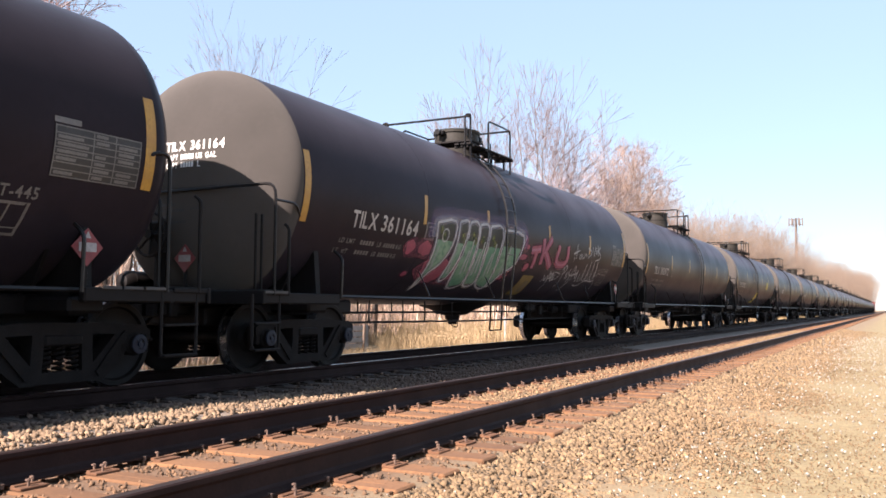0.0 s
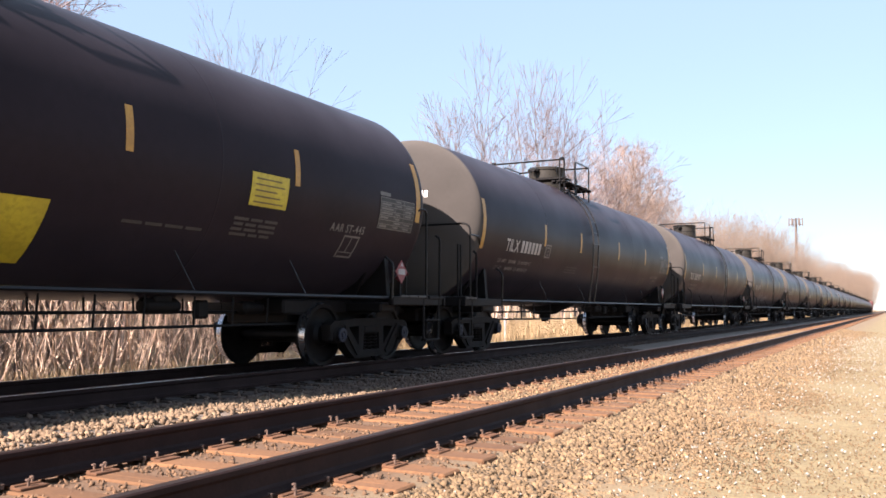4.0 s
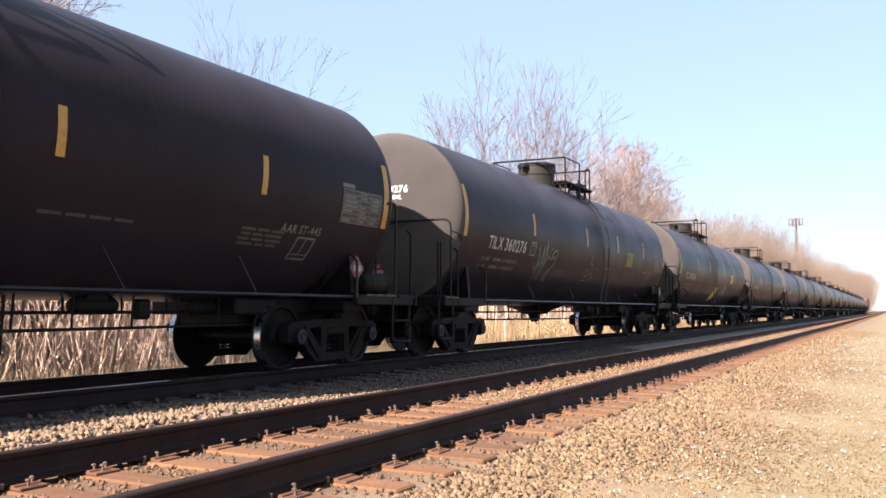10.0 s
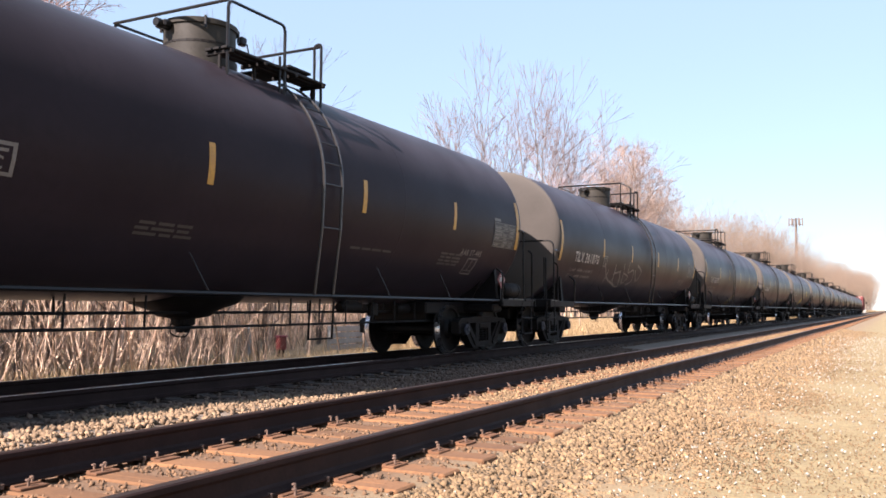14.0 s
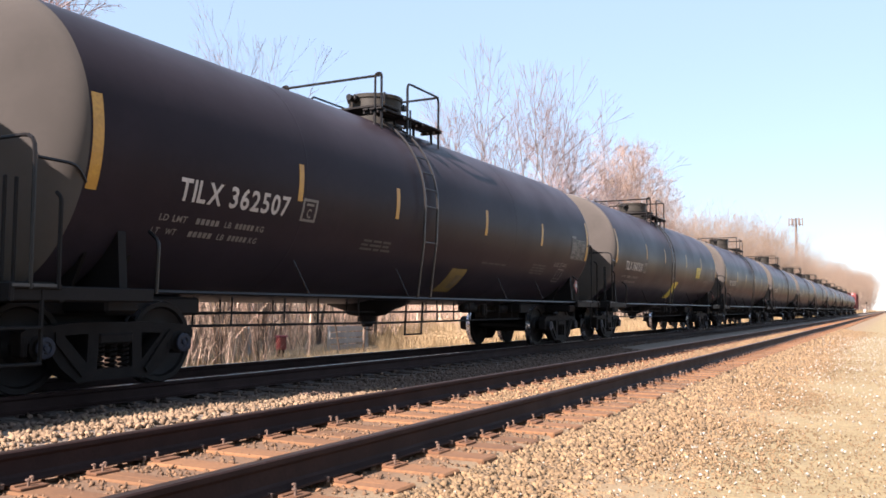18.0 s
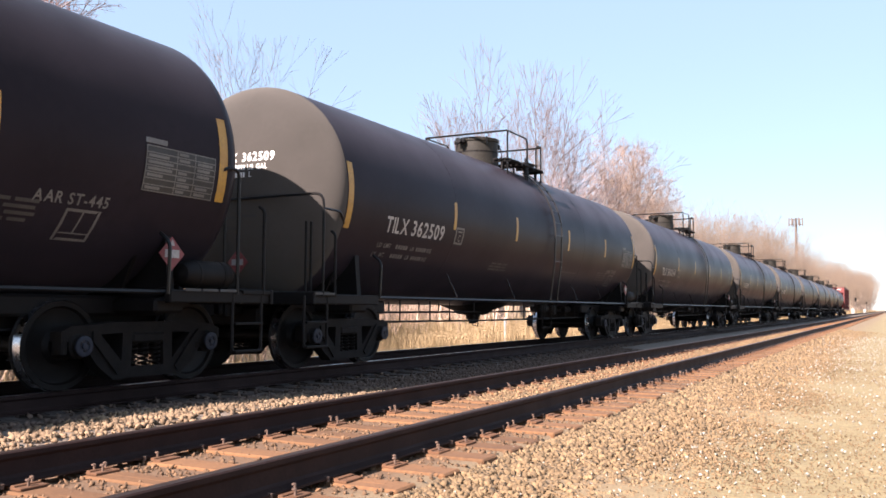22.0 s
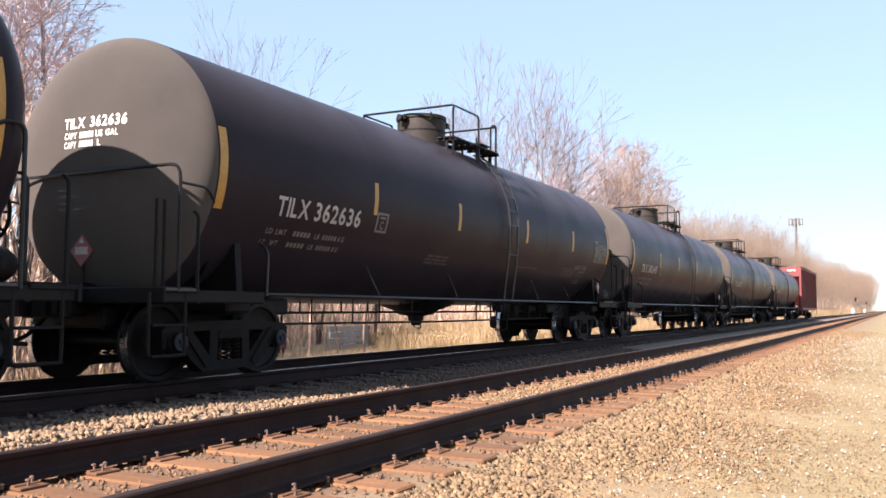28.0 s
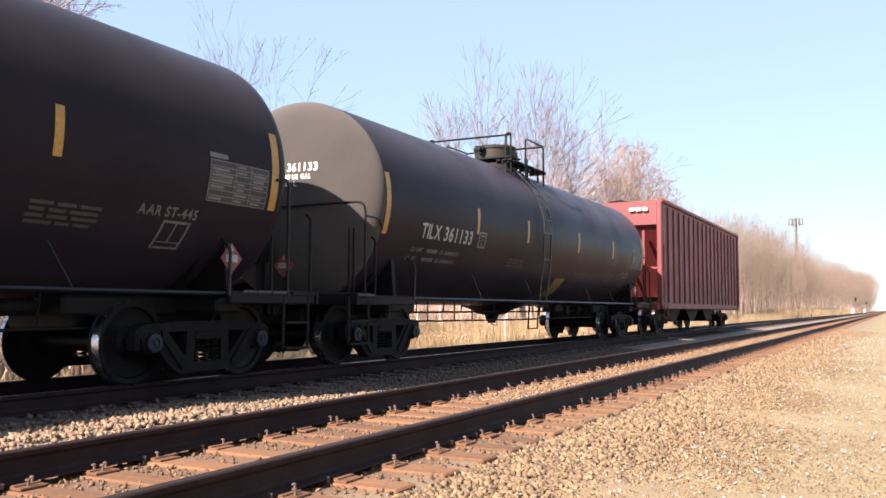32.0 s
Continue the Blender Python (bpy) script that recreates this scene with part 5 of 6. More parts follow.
def big_piece(car):
    """Large coloured lettering piece with red clouds, halo, fills and outline, and red and white tags beside it."""
    for i, (u, z, ru, rz) in enumerate(((-4.46, 1.80, 0.17, 0.14), (-3.98, 1.80, 0.26, 0.15), (-3.3, 1.42, 0.55, 0.30), (-2.6, 1.50, 0.45, 0.35), (-0.35, 1.85, 0.30, 0.32), (0.12, 2.20, 0.14, 0.16), (0.18, 1.90, 0.20, 0.07), (0.52, 1.70, 0.14, 0.10), (0.30, 2.12, 0.10, 0.06), (-4.2, 1.30, 0.10, 0.06), (-0.6, 1.40, 0.3, 0.10))):
        blob(car, "spray_mist", "thin red overspray" if i < 1 else "", MIST_RED, u, z, ru * 1.3, rz * 1.35, 50 + i, 0.0042)
        blob(car, "spray_cloud", "soft red spray cloud" if i < 4 else "", SPRAY_RED, u, z, ru * 0.9, rz * 0.9, 30 + i)
    crest = smooth_path([(-3.84, 2.02), (-3.80, 2.30), (-3.1, 2.36), (-2.0, 2.38), (-1.0, 2.39), (-0.06, 2.38), (0.0, 2.1)], 6)
    for k, (wide, mat) in enumerate(((0.46, MIST_PURPLE), (0.40, MIST_PURPLE), (0.33, MIST_PURPLE), (0.27, MIST_PURPLE), (0.21, MIST_PURPLE), (0.15, MIST_WHITE), (0.10, MIST_WHITE))):
        part("spray_halo", ribbon(Shape(), crest, wide, 0.0055 + 0.0005 * k), mat, car, "" if k else "soft purple sprayed halo of a graffiti piece")
    for k, outline in enumerate(LETTERS):
        up, low = Shape(), Shape()
        fill_outline(outline, 1.96 + 0.04 * (k % 3), 0.010, up, low)
        part("letter_top", up, SPRAY_BLACK, car, "" if k else "black upper half of a sprayed letter")
        part("letter_body", low, SPRAY_GREEN, car, "" if k else "green lower half of a sprayed letter")
        for r in range(2):
            dab = Shape()
            cu, cz = outline[0][0] + 0.18 + 0.13 * r, 2.16 - 0.10 * r - 0.05 * (k % 2)
            dab.add([on_side(cu + 0.06 * math.cos(w) * (1 + 0.3 * math.sin(3 * w + k)), cz + 0.075 * math.sin(w), 0.0125) for w in np.linspace(0, 6.0, 12)], [tuple(range(12))])
            part("lime_dab", dab, SPRAY_LIME, car, "" if k or r else "yellow-green dab of spray paint")
        part("letter_glow", ribbon(Shape(), smooth_path(outline + [outline[0]], 3), 0.13, 0.0135), MIST_WHITE, car, "" if k else "thin white overspray round a letter")
        part("letter_outline", ribbon(Shape(), smooth_path(outline + [outline[0]], 3), 0.045, 0.0145), SPRAY_WHITE, car, "" if k else "white outline of a sprayed letter")
        c = sum(p[0] for p in outline) / len(outline)
        if k > 1:
            part("letter_counter", ribbon(Shape(), smooth_path([(c + 0.10, 1.45), (c - 0.02, 1.75), (c - 0.04, 2.08)]), 0.035, 0.016), SPRAY_WHITE, car)
        part("letter_shine", ribbon(Shape(), smooth_path([(c + 0.02, 1.38), (c - 0.08, 1.6), (c - 0.10, 1.88)]), 0.07, 0.012), SPRAY_PALE, car)
    mark = [(-3.45 + 0.11 * math.cos(t), 2.08 + 0.11 * math.sin(t)) for t in np.linspace(0, 6.4, 20)]
    part("circle_mark", ribbon(Shape(), mark, 0.025, 0.017), SPRAY_WHITE, car)
    # thick pink letters
    for body in ([[(0.52, 2.07), (0.78, 2.10), (1.02, 2.13)], [(0.80, 2.08), (0.83, 1.68)]],
                 [[(1.15, 2.36), (1.19, 2.05), (1.23, 1.79)], [(1.24, 2.04), (1.44, 2.24), (1.63, 2.40)], [(1.30, 2.08), (1.58, 1.92), (1.86, 1.76)]],
                 [[(2.15, 2.28), (2.10, 1.98), (2.22, 1.86), (2.45, 1.84), (2.70, 1.88), (2.79, 2.02), (2.73, 2.30)]]):
        a, b, mist = Shape(), Shape(), Shape()
        for i, pts in enumerate(body):
            ribbon(mist, smooth_path(pts, 4), 0.27, 0.0070 + 0.0003 * i)
            ribbon(a, smooth_path(pts, 4), 0.17, 0.009 + 0.001 * i)
            ribbon(b, smooth_path(pts, 4), 0.055, 0.013 + 0.001 * i)
        part("spray_mist", mist, MIST_RED, car)
        part("block_letter", a, SPRAY_RED, car, "thick pinkish-red sprayed letter")
        part("letter_shine", b, SPRAY_PINK, car)
    for strokes, width in ((TAG_UPPER, 0.026), (TAG_LOWER, 0.028), (TAG_MIDDLE, 0.030), (TAG_LOOPS, 0.028)):
        tag(car, "white scribbled spray tag", SPRAY_WHITE, strokes, width)


big_piece(CARS[1])
for i, pts in enumerate(([(1.30, 2.60), (1.18, 2.74), (1.28, 2.86), (1.46, 2.80), (1.52, 2.88), (1.70, 2.80), (1.66, 2.66), (1.78, 2.58), (1.76, 2.36), (1.62, 2.40)],
                         [(1.20, 2.52), (1.34, 2.56), (1.30, 2.44), (1.42, 2.40), (1.52, 2.50)],
                         [(1.22, 2.12), (1.30, 2.28), (1.33, 2.14), (1.42, 2.30), (1.45, 2.14), (1.56, 2.26), (1.62, 2.14)],
                         [(1.20, 1.96), (1.26, 2.06), (1.32, 1.94), (1.38, 2.05), (1.44, 1.92), (1.52, 2.04), (1.58, 1.92), (1.70, 2.02), (1.60, 1.86), (1.30, 1.88)])):
    part("spray_tag", ribbon(Shape(), smooth_path(pts, 5), 0.03, 0.006 + 0.001 * i), SPRAY_PALE, CARS[5], "" if i else "pale green squiggles of spray paint")
tag(CARS[6], "white looping spray tag", SPRAY_WHITE, TAG_CARD, 0.028)
tag(CARS[6], "white scribbled spray tag", SPRAY_WHITE, TAG_WORD, 0.022)
tag(CARS[8], "greenish-grey scratched spray tag", SPRAY_SAGE, TAG_GREEN, 0.034)
tag(CARS[8], "small greenish-grey spray tag", SPRAY_SAGE, TAG_SMALL, 0.030)
tag(CARS[9], "white rounded spray tag", SPRAY_WHITE, TAG_ROUND, 0.032)
scrawl(CARS[9], "spray_tag", "faint grey spray tag", STENCIL_FAINT, 3.05, 5.1, 1.46, 1.66, 7, 23, 0.035)
scrawl(CARS[9], "spray_tag", "faint grey spray tag", STENCIL_FAINT, -3.0, -1.7, 1.50, 1.75, 3, 13, 0.04)
tag(CARS[11], "grey looping spray tag", STENCIL_DIM, TAG_GREY, 0.06)


def on_reservoir(u, v, off=0.004):
    a = v / 0.158
    return (1.40 + (0.158 + off) * math.cos(a), u, 1.205 + (0.158 + off) * math.sin(a))


s = text_shape(Shape(), "PDD", 7.10, -0.05, 0.14, 0.48, on_reservoir)
part("spray_tag", s, STENCIL_FAINT, CARS[17], "grey sprayed capitals on the reservoir")
s = text_shape(Shape(), "2", 7.02, -0.05, 0.14, 0.11, on_reservoir, 0.2)
text_shape(s, "8", 7.17, -0.05, 0.14, 0.11, on_reservoir, 0.2)
text_shape(s, "2", 7.32, -0.05, 0.14, 0.11, on_reservoir, 0.2)
text_shape(s, "4", 7.47, -0.05, 0.14, 0.13, on_reservoir, 0.2)
part("spray_tag", s, SPRAY_TEAL, CARS[6], "teal sprayed figures on the reservoir")

# paint patches over the shells
for n, mat in ((3, BRIGHT_YELLOW), (9, BRIGHT_YELLOW), (14, BRIGHT_YELLOW), (12, DULL_YELLOW), (13, DULL_YELLOW), (1, DULL_YELLOW), (23, DULL_YELLOW), (22, DULL_YELLOW)):
    bright = mat is BRIGHT_YELLOW
    part("paint_band", patch(Shape(), 0.12 if bright else 0.64, 0.80 if bright else 1.26, 1.06 if bright else 0.90, 1.80 if bright else 1.50, nu=2, nz=8, off=0.005, slant=0.0), mat, CARS[n], "yellow painted band low on the tank" if bright else "faded ochre painted band low on the tank")
    if not bright:
        part("worn_patch", patch(Shape(), 0.95, 1.18, 1.02, 1.36, nu=1, nz=6, off=0.009), WORN_OCHRE, CARS[n])
for n in (3, 8, 9, 14):
    u0 = {8: 2.99, 9: 3.33}.get(n, 3.41)
    square = part("sign_patch", patch(Shape(), u0, u0 + 0.7, 2.05, 2.45, nu=2, nz=6, off=0.006), BRIGHT_YELLOW if n != 8 else DULL_YELLOW, CARS[n], "yellow square notice on the tank side")
    s = Shape()
    for r in range(5):
        patch(s, u0 + 0.07, u0 + 0.62 - 0.07 * (r % 3), 2.09 + 0.07 * r, 2.11 + 0.07 * r, nz=1, off=0.011)
    part("sign_print", s, DULL_YELLOW, square)


def build_hopper():
    """A red open-top hopper car with ribbed sides at the end of the train."""
    car = thing("hopper_car", "dark red ribbed open hopper car ending the train", "hopper car")
    L, W, Z0, Z1 = 7.95, 1.56, 1.0, 4.40
    add_trucks(car, -6.3, 6.3)
    for sx in (-1, 1):
        s = Shape()
        s.box((sx * (W - 0.03), 0, (Z0 + Z1) / 2), (0.05, 2 * L - 0.3, Z1 - Z0), 0.01)
        side = part("side_wall", s, HOPPER_RED, car, "dark red corrugated side")
        for k in range(19):
            s = Shape()
            y = -L + 0.25 + k * (2 * L - 0.5) / 18
            s.box((sx * (W + 0.02), y, (Z0 + Z1) / 2 - 0.03), (0.06, 0.10, Z1 - Z0 - 0.18), 0.015)
            part("rib", s, HOPPER_RED, side)
        s = Shape()
        s.box((sx * (W + 0.01), 0, Z1 + 0.03), (0.16, 2 * L - 0.2, 0.12), 0.02)
        part("top_chord", s, HOPPER_RED, car)
        s = Shape()
        s.box((sx * (W - 0.02), 0, Z0 - 0.05), (0.14, 2 * L - 0.2, 0.18), 0.02)
        part("side_sill", s, HOPPER_RED, car)
        for k in (-1, 1):
            s = Shape()
            s.box((sx * (W - 0.02), k * (L - 0.04), (Z0 + Z1) / 2), (0.16, 0.16, Z1 - Z0), 0.02)
            part("corner_post", s, HOPPER_RED, car)
            s = Shape()
            for r in range(6):
                s.tube([(sx * (W + 0.06), k * (L - 0.25), 1.1 + 0.36 * r), (sx * (W + 0.06), k * (L - 0.72), 1.1 + 0.36 * r)], 0.012, 5)
            s.tube([(sx * (W + 0.06), k * (L - 0.25), 0.4), (sx * (W + 0.06), k * (L - 0.25), 3.0)], 0.014, 5)
            s.tube([(sx * (W + 0.06), k * (L - 0.72), 0.4), (sx * (W + 0.06), k * (L - 0.72), 3.0)], 0.014, 5)
            part("ladder", s, HOPPER_RED, car)
    for k in (-1, 1):
        s = Shape()
        s.box((0, k * (L - 0.05), 4.02), (2 * W - 0.1, 0.06, 0.80), 0.01)
        part("end_panel", s, HOPPER_RED, car, "bright red upper end panel")
        s = Shape()
        s.prism([(k * (L - 0.06), 3.64), (k * (L - 0.13), 3.64), (k * (L - 2.5), 1.3), (k * (L - 2.4), 1.28)], -W + 0.08, W - 0.08)
        part("slope_sheet", s, HOPPER_RED, car)
        s = Shape()
        s.box((0, k * (L + 0.05), 0.95), (2 * W - 0.1, 0.32, 0.22), 0.02)
        for x in (-1.0, 0, 1.0):
            s.box((x, k * (L - 0.1), 2.2), (0.10, 0.10, 2.5), 0.015)
        s.box((0, k * (L - 0.06), 2.2), (2 * W - 0.2, 0.08, 0.08), 0.01)
        part("end_sill", s, HOPPER_RED, car)
        s = Shape()
        s.box((0, k * 7.5, 0.88), (0.4, 2.3, 0.3), 0.02)
        part("stub_sill", s, TRIM_BLACK, car)
        part("coupler", coupler_mesh(k, 9.0), None, car)
    s = Shape()
    for r in range(3):
        s.box((1.10 - 0.22 * r, -L - 0.085, 4.14), (0.17, 0.006, 0.11))
    part("end_lettering", s, HEAD_WHITE, car, "white bars of a reporting mark")
    for y in (-3.4, 0.0, 3.4):
        s = Shape()
        s.prism([(y - 1.5, 1.0), (y + 1.5, 1.0), (y + 0.35, 0.40), (y - 0.35, 0.40)], -0.95, 0.95)
        part("discharge_bay", s, TRIM_BLACK, car)
    s = Shape()
    s.box((0, 0, 2.9), (2 * W - 0.16, 2 * L - 2.4, 0.06), 0)
    part("load_floor", s, TRIM_BLACK, car)
    s = Shape()
    s.lathe([(4.33, 0.35), (4.48, 0.35), (4.49, 0.30), (4.54, 0.1)], 16, "z", (0.1, -L + 0.5, 0))
    s.box((0.1, -L + 0.5, 4.40), (0.9, 0.7, 0.04), 0.01)
    part("roof_vent", s, TRUCK_IRON, car)
    s = Shape()
    rng = random.Random(3)
    for k in range(16):
        y = -5.2 + 0.62 * k + rng.uniform(-0.15, 0.15)
        s.box((W + 0.10, y, 1.45 + rng.uniform(-0.1, 0.2)), (0.004, 0.05, rng.uniform(0.3, 0.75)), 0, Euler((radians(rng.uniform(-20, 20)), 0, 0)).to_matrix())
    part("spray_tag", s, STENCIL_FAINT, car, "faint pale spray strokes on the ribs")
    return car


HOPPER = build_hopper()
HOPPER_AT = 23.5 * PITCH_Y + 9.0
HOPPER.matrix_basis = pose(FAR_X, centre_y(0, 0) + HOPPER_AT, 0)


# ---- trees and brush ----
def turned(d, angle, roll):
    """A direction at an angle to d, rolled round it."""
    o = Matrix.Rotation(roll, 3, d) @ d.orthogonal().normalized()
    return (d * math.cos(angle) + o * math.sin(angle)).normalized()


def bough(p, d, length, segs, rng, wander, lift):
    """A wandering line that bends upwards."""
    pts = [p.copy()]
    for _ in range(segs):
        d = (d + Vector((rng.uniform(-1, 1), rng.uniform(-1, 1), rng.uniform(-1, 1))) * wander + Vector((0, 0, lift))).normalized()
        pts.append(pts[-1] + d * (length / segs))
    return pts


def on_line(pts, f):
    x = f * (len(pts) - 1)
    i = min(int(x), len(pts) - 2)
    return pts[i].lerp(pts[i + 1], x - i), (pts[i + 1] - pts[i]).normalized()


def grow(shape_trunk, shape_twigs, rng, base, height, spread, limbs, subs, twigs, r0, fine=0.010, ends=1, start=0.28):
    """Bare deciduous tree: forking trunk, rising limbs, branches, twigs, twig ends."""
    trunk = bough(Vector(base), Vector((rng.uniform(-0.08, 0.08), rng.uniform(-0.08, 0.08), 1)), height, 9, rng, 0.07, 0.06)
    shape_trunk.tube(trunk, r0, 7, max(r0 * 0.12, fine))
    roll = rng.uniform(0, 6)
    for k in range(limbs):
        t = start + (0.96 - start) * (k + rng.random()) / limbs
        p, d = on_line(trunk, t)
        roll += 2.4 + rng.uniform(-0.4, 0.4)
        ln = spread * (1.45 - 0.95 * t) * rng.uniform(0.65, 1.25)
        limb = bough(p, turned(d, rng.uniform(0.6, 1.05) - 0.2 * t, roll), ln, 6, rng, 0.17, 0.055)
        rl = max(r0 * rng.uniform(0.28, 0.45) * (1.15 - t * 0.75), fine * 1.6)
        shape_trunk.tube(limb, rl, 5, max(rl * 0.2, fine))
        roll2 = rng.uniform(0, 6)
        for m in range(subs):
            f = 0.22 + 0.76 * (m + rng.random()) / subs
            q, dq = on_line(limb, f)
            roll2 += 2.6 + rng.uniform(-0.5, 0.5)
            bl = ln * rng.uniform(0.35, 0.6) * (1.2 - 0.65 * f)
            sub = bough(q, turned(dq, rng.uniform(0.5, 0.95), roll2), bl, 3, rng, 0.16, 0.04)
            rb = max(fine * 1.25, rl * 0.36 * (1.1 - 0.5 * f))
            shape_twigs.tube(sub, rb, 3, fine * 0.8)
            roll3 = rng.uniform(0, 6)
            for w in range(twigs):
                g = 0.15 + 0.85 * (w + rng.random()) / twigs
                o, do = on_line(sub, min(g, 1.0))
                roll3 += 2.7 + rng.uniform(-0.5, 0.5)
                tl = bl * rng.uniform(0.35, 0.7) * (1.15 - 0.5 * g)
                tw = bough(o, turned(do, rng.uniform(0.4, 0.8), roll3), tl, 2, rng, 0.14, 0.06)
                shape_twigs.tube(tw, fine, 3, fine * 0.55)
                for e in range(ends):
                    o2, d2 = on_line(tw, rng.uniform(0.25, 0.8))
                    shape_twigs.tube([o2, o2 + turned(d2, rng.uniform(0.4, 0.8), rng.uniform(0, 6.3)) * tl * rng.uniform(0.35, 0.65)], fine * 0.75, 3, fine * 0.5)


def tree(name, label, x, y, height, spread, r0, limbs, subs, twigs, twig_mat, seed, fine=0.010):
    t = thing(name, label, "tree", pose(x, y, ground_z(x) - 0.05), group="bare trees beyond the track")
    rng = random.Random(seed)
    a, b = Shape(), Shape()
    grow(a, b, rng, (0, 0, 0), height, spread, limbs, subs, twigs, r0, fine, ends=2)
    part("trunk", a, BARK, t, smooth=True)
    part("crown", b, twig_mat, t)
    return t


def fork(lines, rng, p, d, length, r, level, last, fine, spread=1.0):
    """An open crown: each bough parts into two or three, with side shoots below the fork."""
    pts = bough(p, d, length, 4 if level < 3 else 2, rng, 0.13, 0.05)
    r1 = max(r * 0.68, fine)
    lines.append((pts, max(r, fine), r1, level))
    if level >= last:
        return
    tip = (pts[-1] - pts[-2]).normalized()
    roll = rng.uniform(0, 6.283)
    n = 3 if rng.random() < 0.3 else 2
    for k in range(n):
        fork(lines, rng, pts[-1], turned(tip, rng.uniform(0.14, 0.44) * spread, roll + 6.283 * k / n + rng.uniform(-0.4, 0.4)), length * rng.uniform(0.62, 0.86), r1 * rng.uniform(0.65, 0.95), level + 1, last, fine, spread)
    if level + 2 <= last:
        for _ in range(2 if level > 1 else 3):
            q, dq = on_line(pts, rng.uniform(0.35, 0.95))
            fork(lines, rng, q, turned(dq, rng.uniform(0.55, 0.95), rng.uniform(0, 6.283)), length * rng.uniform(0.34, 0.56), r * 0.36, level + 2, last, fine, spread)


def forked_tree(label, x, y, height, r0, lean, seed, last=7, fine=0.0065, twig_mat=None, spread=1.0):
    t = thing("bare_tree", label, "tree", pose(x, y, ground_z(x) - 0.05), group="bare trees beyond the track")
    rng = random.Random(seed)
    lines = []
    fork(lines, rng, Vector((0, 0, 0)), Vector((0, lean, 1)).normalized(), height * 0.31, r0, 0, last, fine, spread)
    a, b = Shape(), Shape()
    for pts, r, r1, level in lines:
        (a if level < 4 else b).tube(pts, r, 6 if level < 2 else 3, r1)
    part("trunk", a, BARK, t, smooth=True)
    part("crown", b, twig_mat or TWIG, t)
    return t


NEAR_TREES = [(-18.2, 9.8, 14.0, 4.2, 0.12), (-19.0, 12.0, 14.5, 4.4, 0.14), (-20.2, 13.9, 13.0, 4.4, 0.15), (-19.0, 14.9, 11.6, 3.6, 0.10), (-21.6, 16.6, 11.6, 3.6, 0.12), (-20.2, 17.4, 9.8, 3.0, 0.09), (-17.6, 7.6, 12.0, 3.6, 0.12), (-22.4, 19.8, 9.4, 2.6, 0.08)]
for i, (x, y, h, sp, r) in enumerate(NEAR_TREES):
    tree("bare_tree", "leafless tree with tangled pinkish twigs", x, y, h * 0.86, sp * 0.85, r, 18, 8, 6, TWIG_PINK, 40 + i, 0.0075)
# x, y, height, trunk radius, lean
MID_TREES = [(-23.5, 28.2, 13.4, 0.09, 0.0), (-24.0, 31.6, 9.4, 0.07, 0.05), (-22.0, 39.6, 8.4, 0.06, 0.0), (-21.0, 41.4, 9.8, 0.07, 0.0), (-21.0, 44.4, 14.6, 0.10, -0.03), (-20.3, 46.3, 16.6, 0.15, 0.0), (-20.6, 47.4, 15.0, 0.12, 0.03), (-20.2, 49.8, 16.8, 0.16, 0.02), (-20.0, 53.4, 12.4, 0.09, 0.05), (-20.5, 57.6, 17.6, 0.17, 0.0), (-20.3, 59.6, 17.2, 0.15, 0.02), (-20.5, 62.6, 17.6, 0.16, 0.10), (-20.0, 67.0, 15.0, 0.11, 0.06)]
for i, (x, y, h, r, lean) in enumerate(MID_TREES):
    forked_tree("tall leafless tree with thin pale branches", x, y, h * 0.86, r * (1.25 if y > 35 else 0.8), lean, 160 + i, 6, 0.0085 if y > 35 else 0.005, TWIG, 0.95)
for i, (x, y, h) in enumerate(((-23.0, 42.6, 9.0), (-23.5, 46.0, 9.4), (-23.0, 51.6, 8.6), (-22.5, 55.4, 9.6), (-23.5, 60.6, 10.2), (-22.0, 65.0, 10.0), (-23.0, 69.6, 10.6))):
    forked_tree("slender leafless sapling behind the taller trees", x, y, h, 0.06, 0.0, 190 + i, 6, 0.007, TWIG_PINK, 0.9)
for i, (x, y, h, sp) in enumerate(((-20.5, 65.5, 10.6, 4.2), (-20.0, 71.5, 14.4, 5.0), (-19.5, 76.0, 14.8, 5.2), (-20.5, 80.5, 13.6, 5.0), (-20.0, 86.5, 11.6, 4.4))):
    tree("budding_tree", "leafless tree with dense pink budding twigs", x, y, h, sp, 0.15, 22, 10, 6, TWIG_BUD, 80 + i, 0.010)


def tree_mould(seed, last):
    """One bare tree of height 1 as arrays: foot and tip of each bough, its thickness level."""
    rng = random.Random(seed)
    lines = []
    fork(lines, rng, Vector((0, 0, 0)), Vector((0, 0, 1)), 0.25, 0.012, 0, last, 0.001, 1.5)
    segs = [(a, b, lv) for pts, _, _, lv in lines for a, b in (zip(pts, pts[1:]) if lv < 3 else ((pts[0], pts[-1]),))]
    top = max(b.z for _, b, _ in segs)
    return np.array([a[:] for a, _, _ in segs]) / top, np.array([b[:] for _, b, _ in segs]) / top, np.array([lv for _, _, lv in segs])


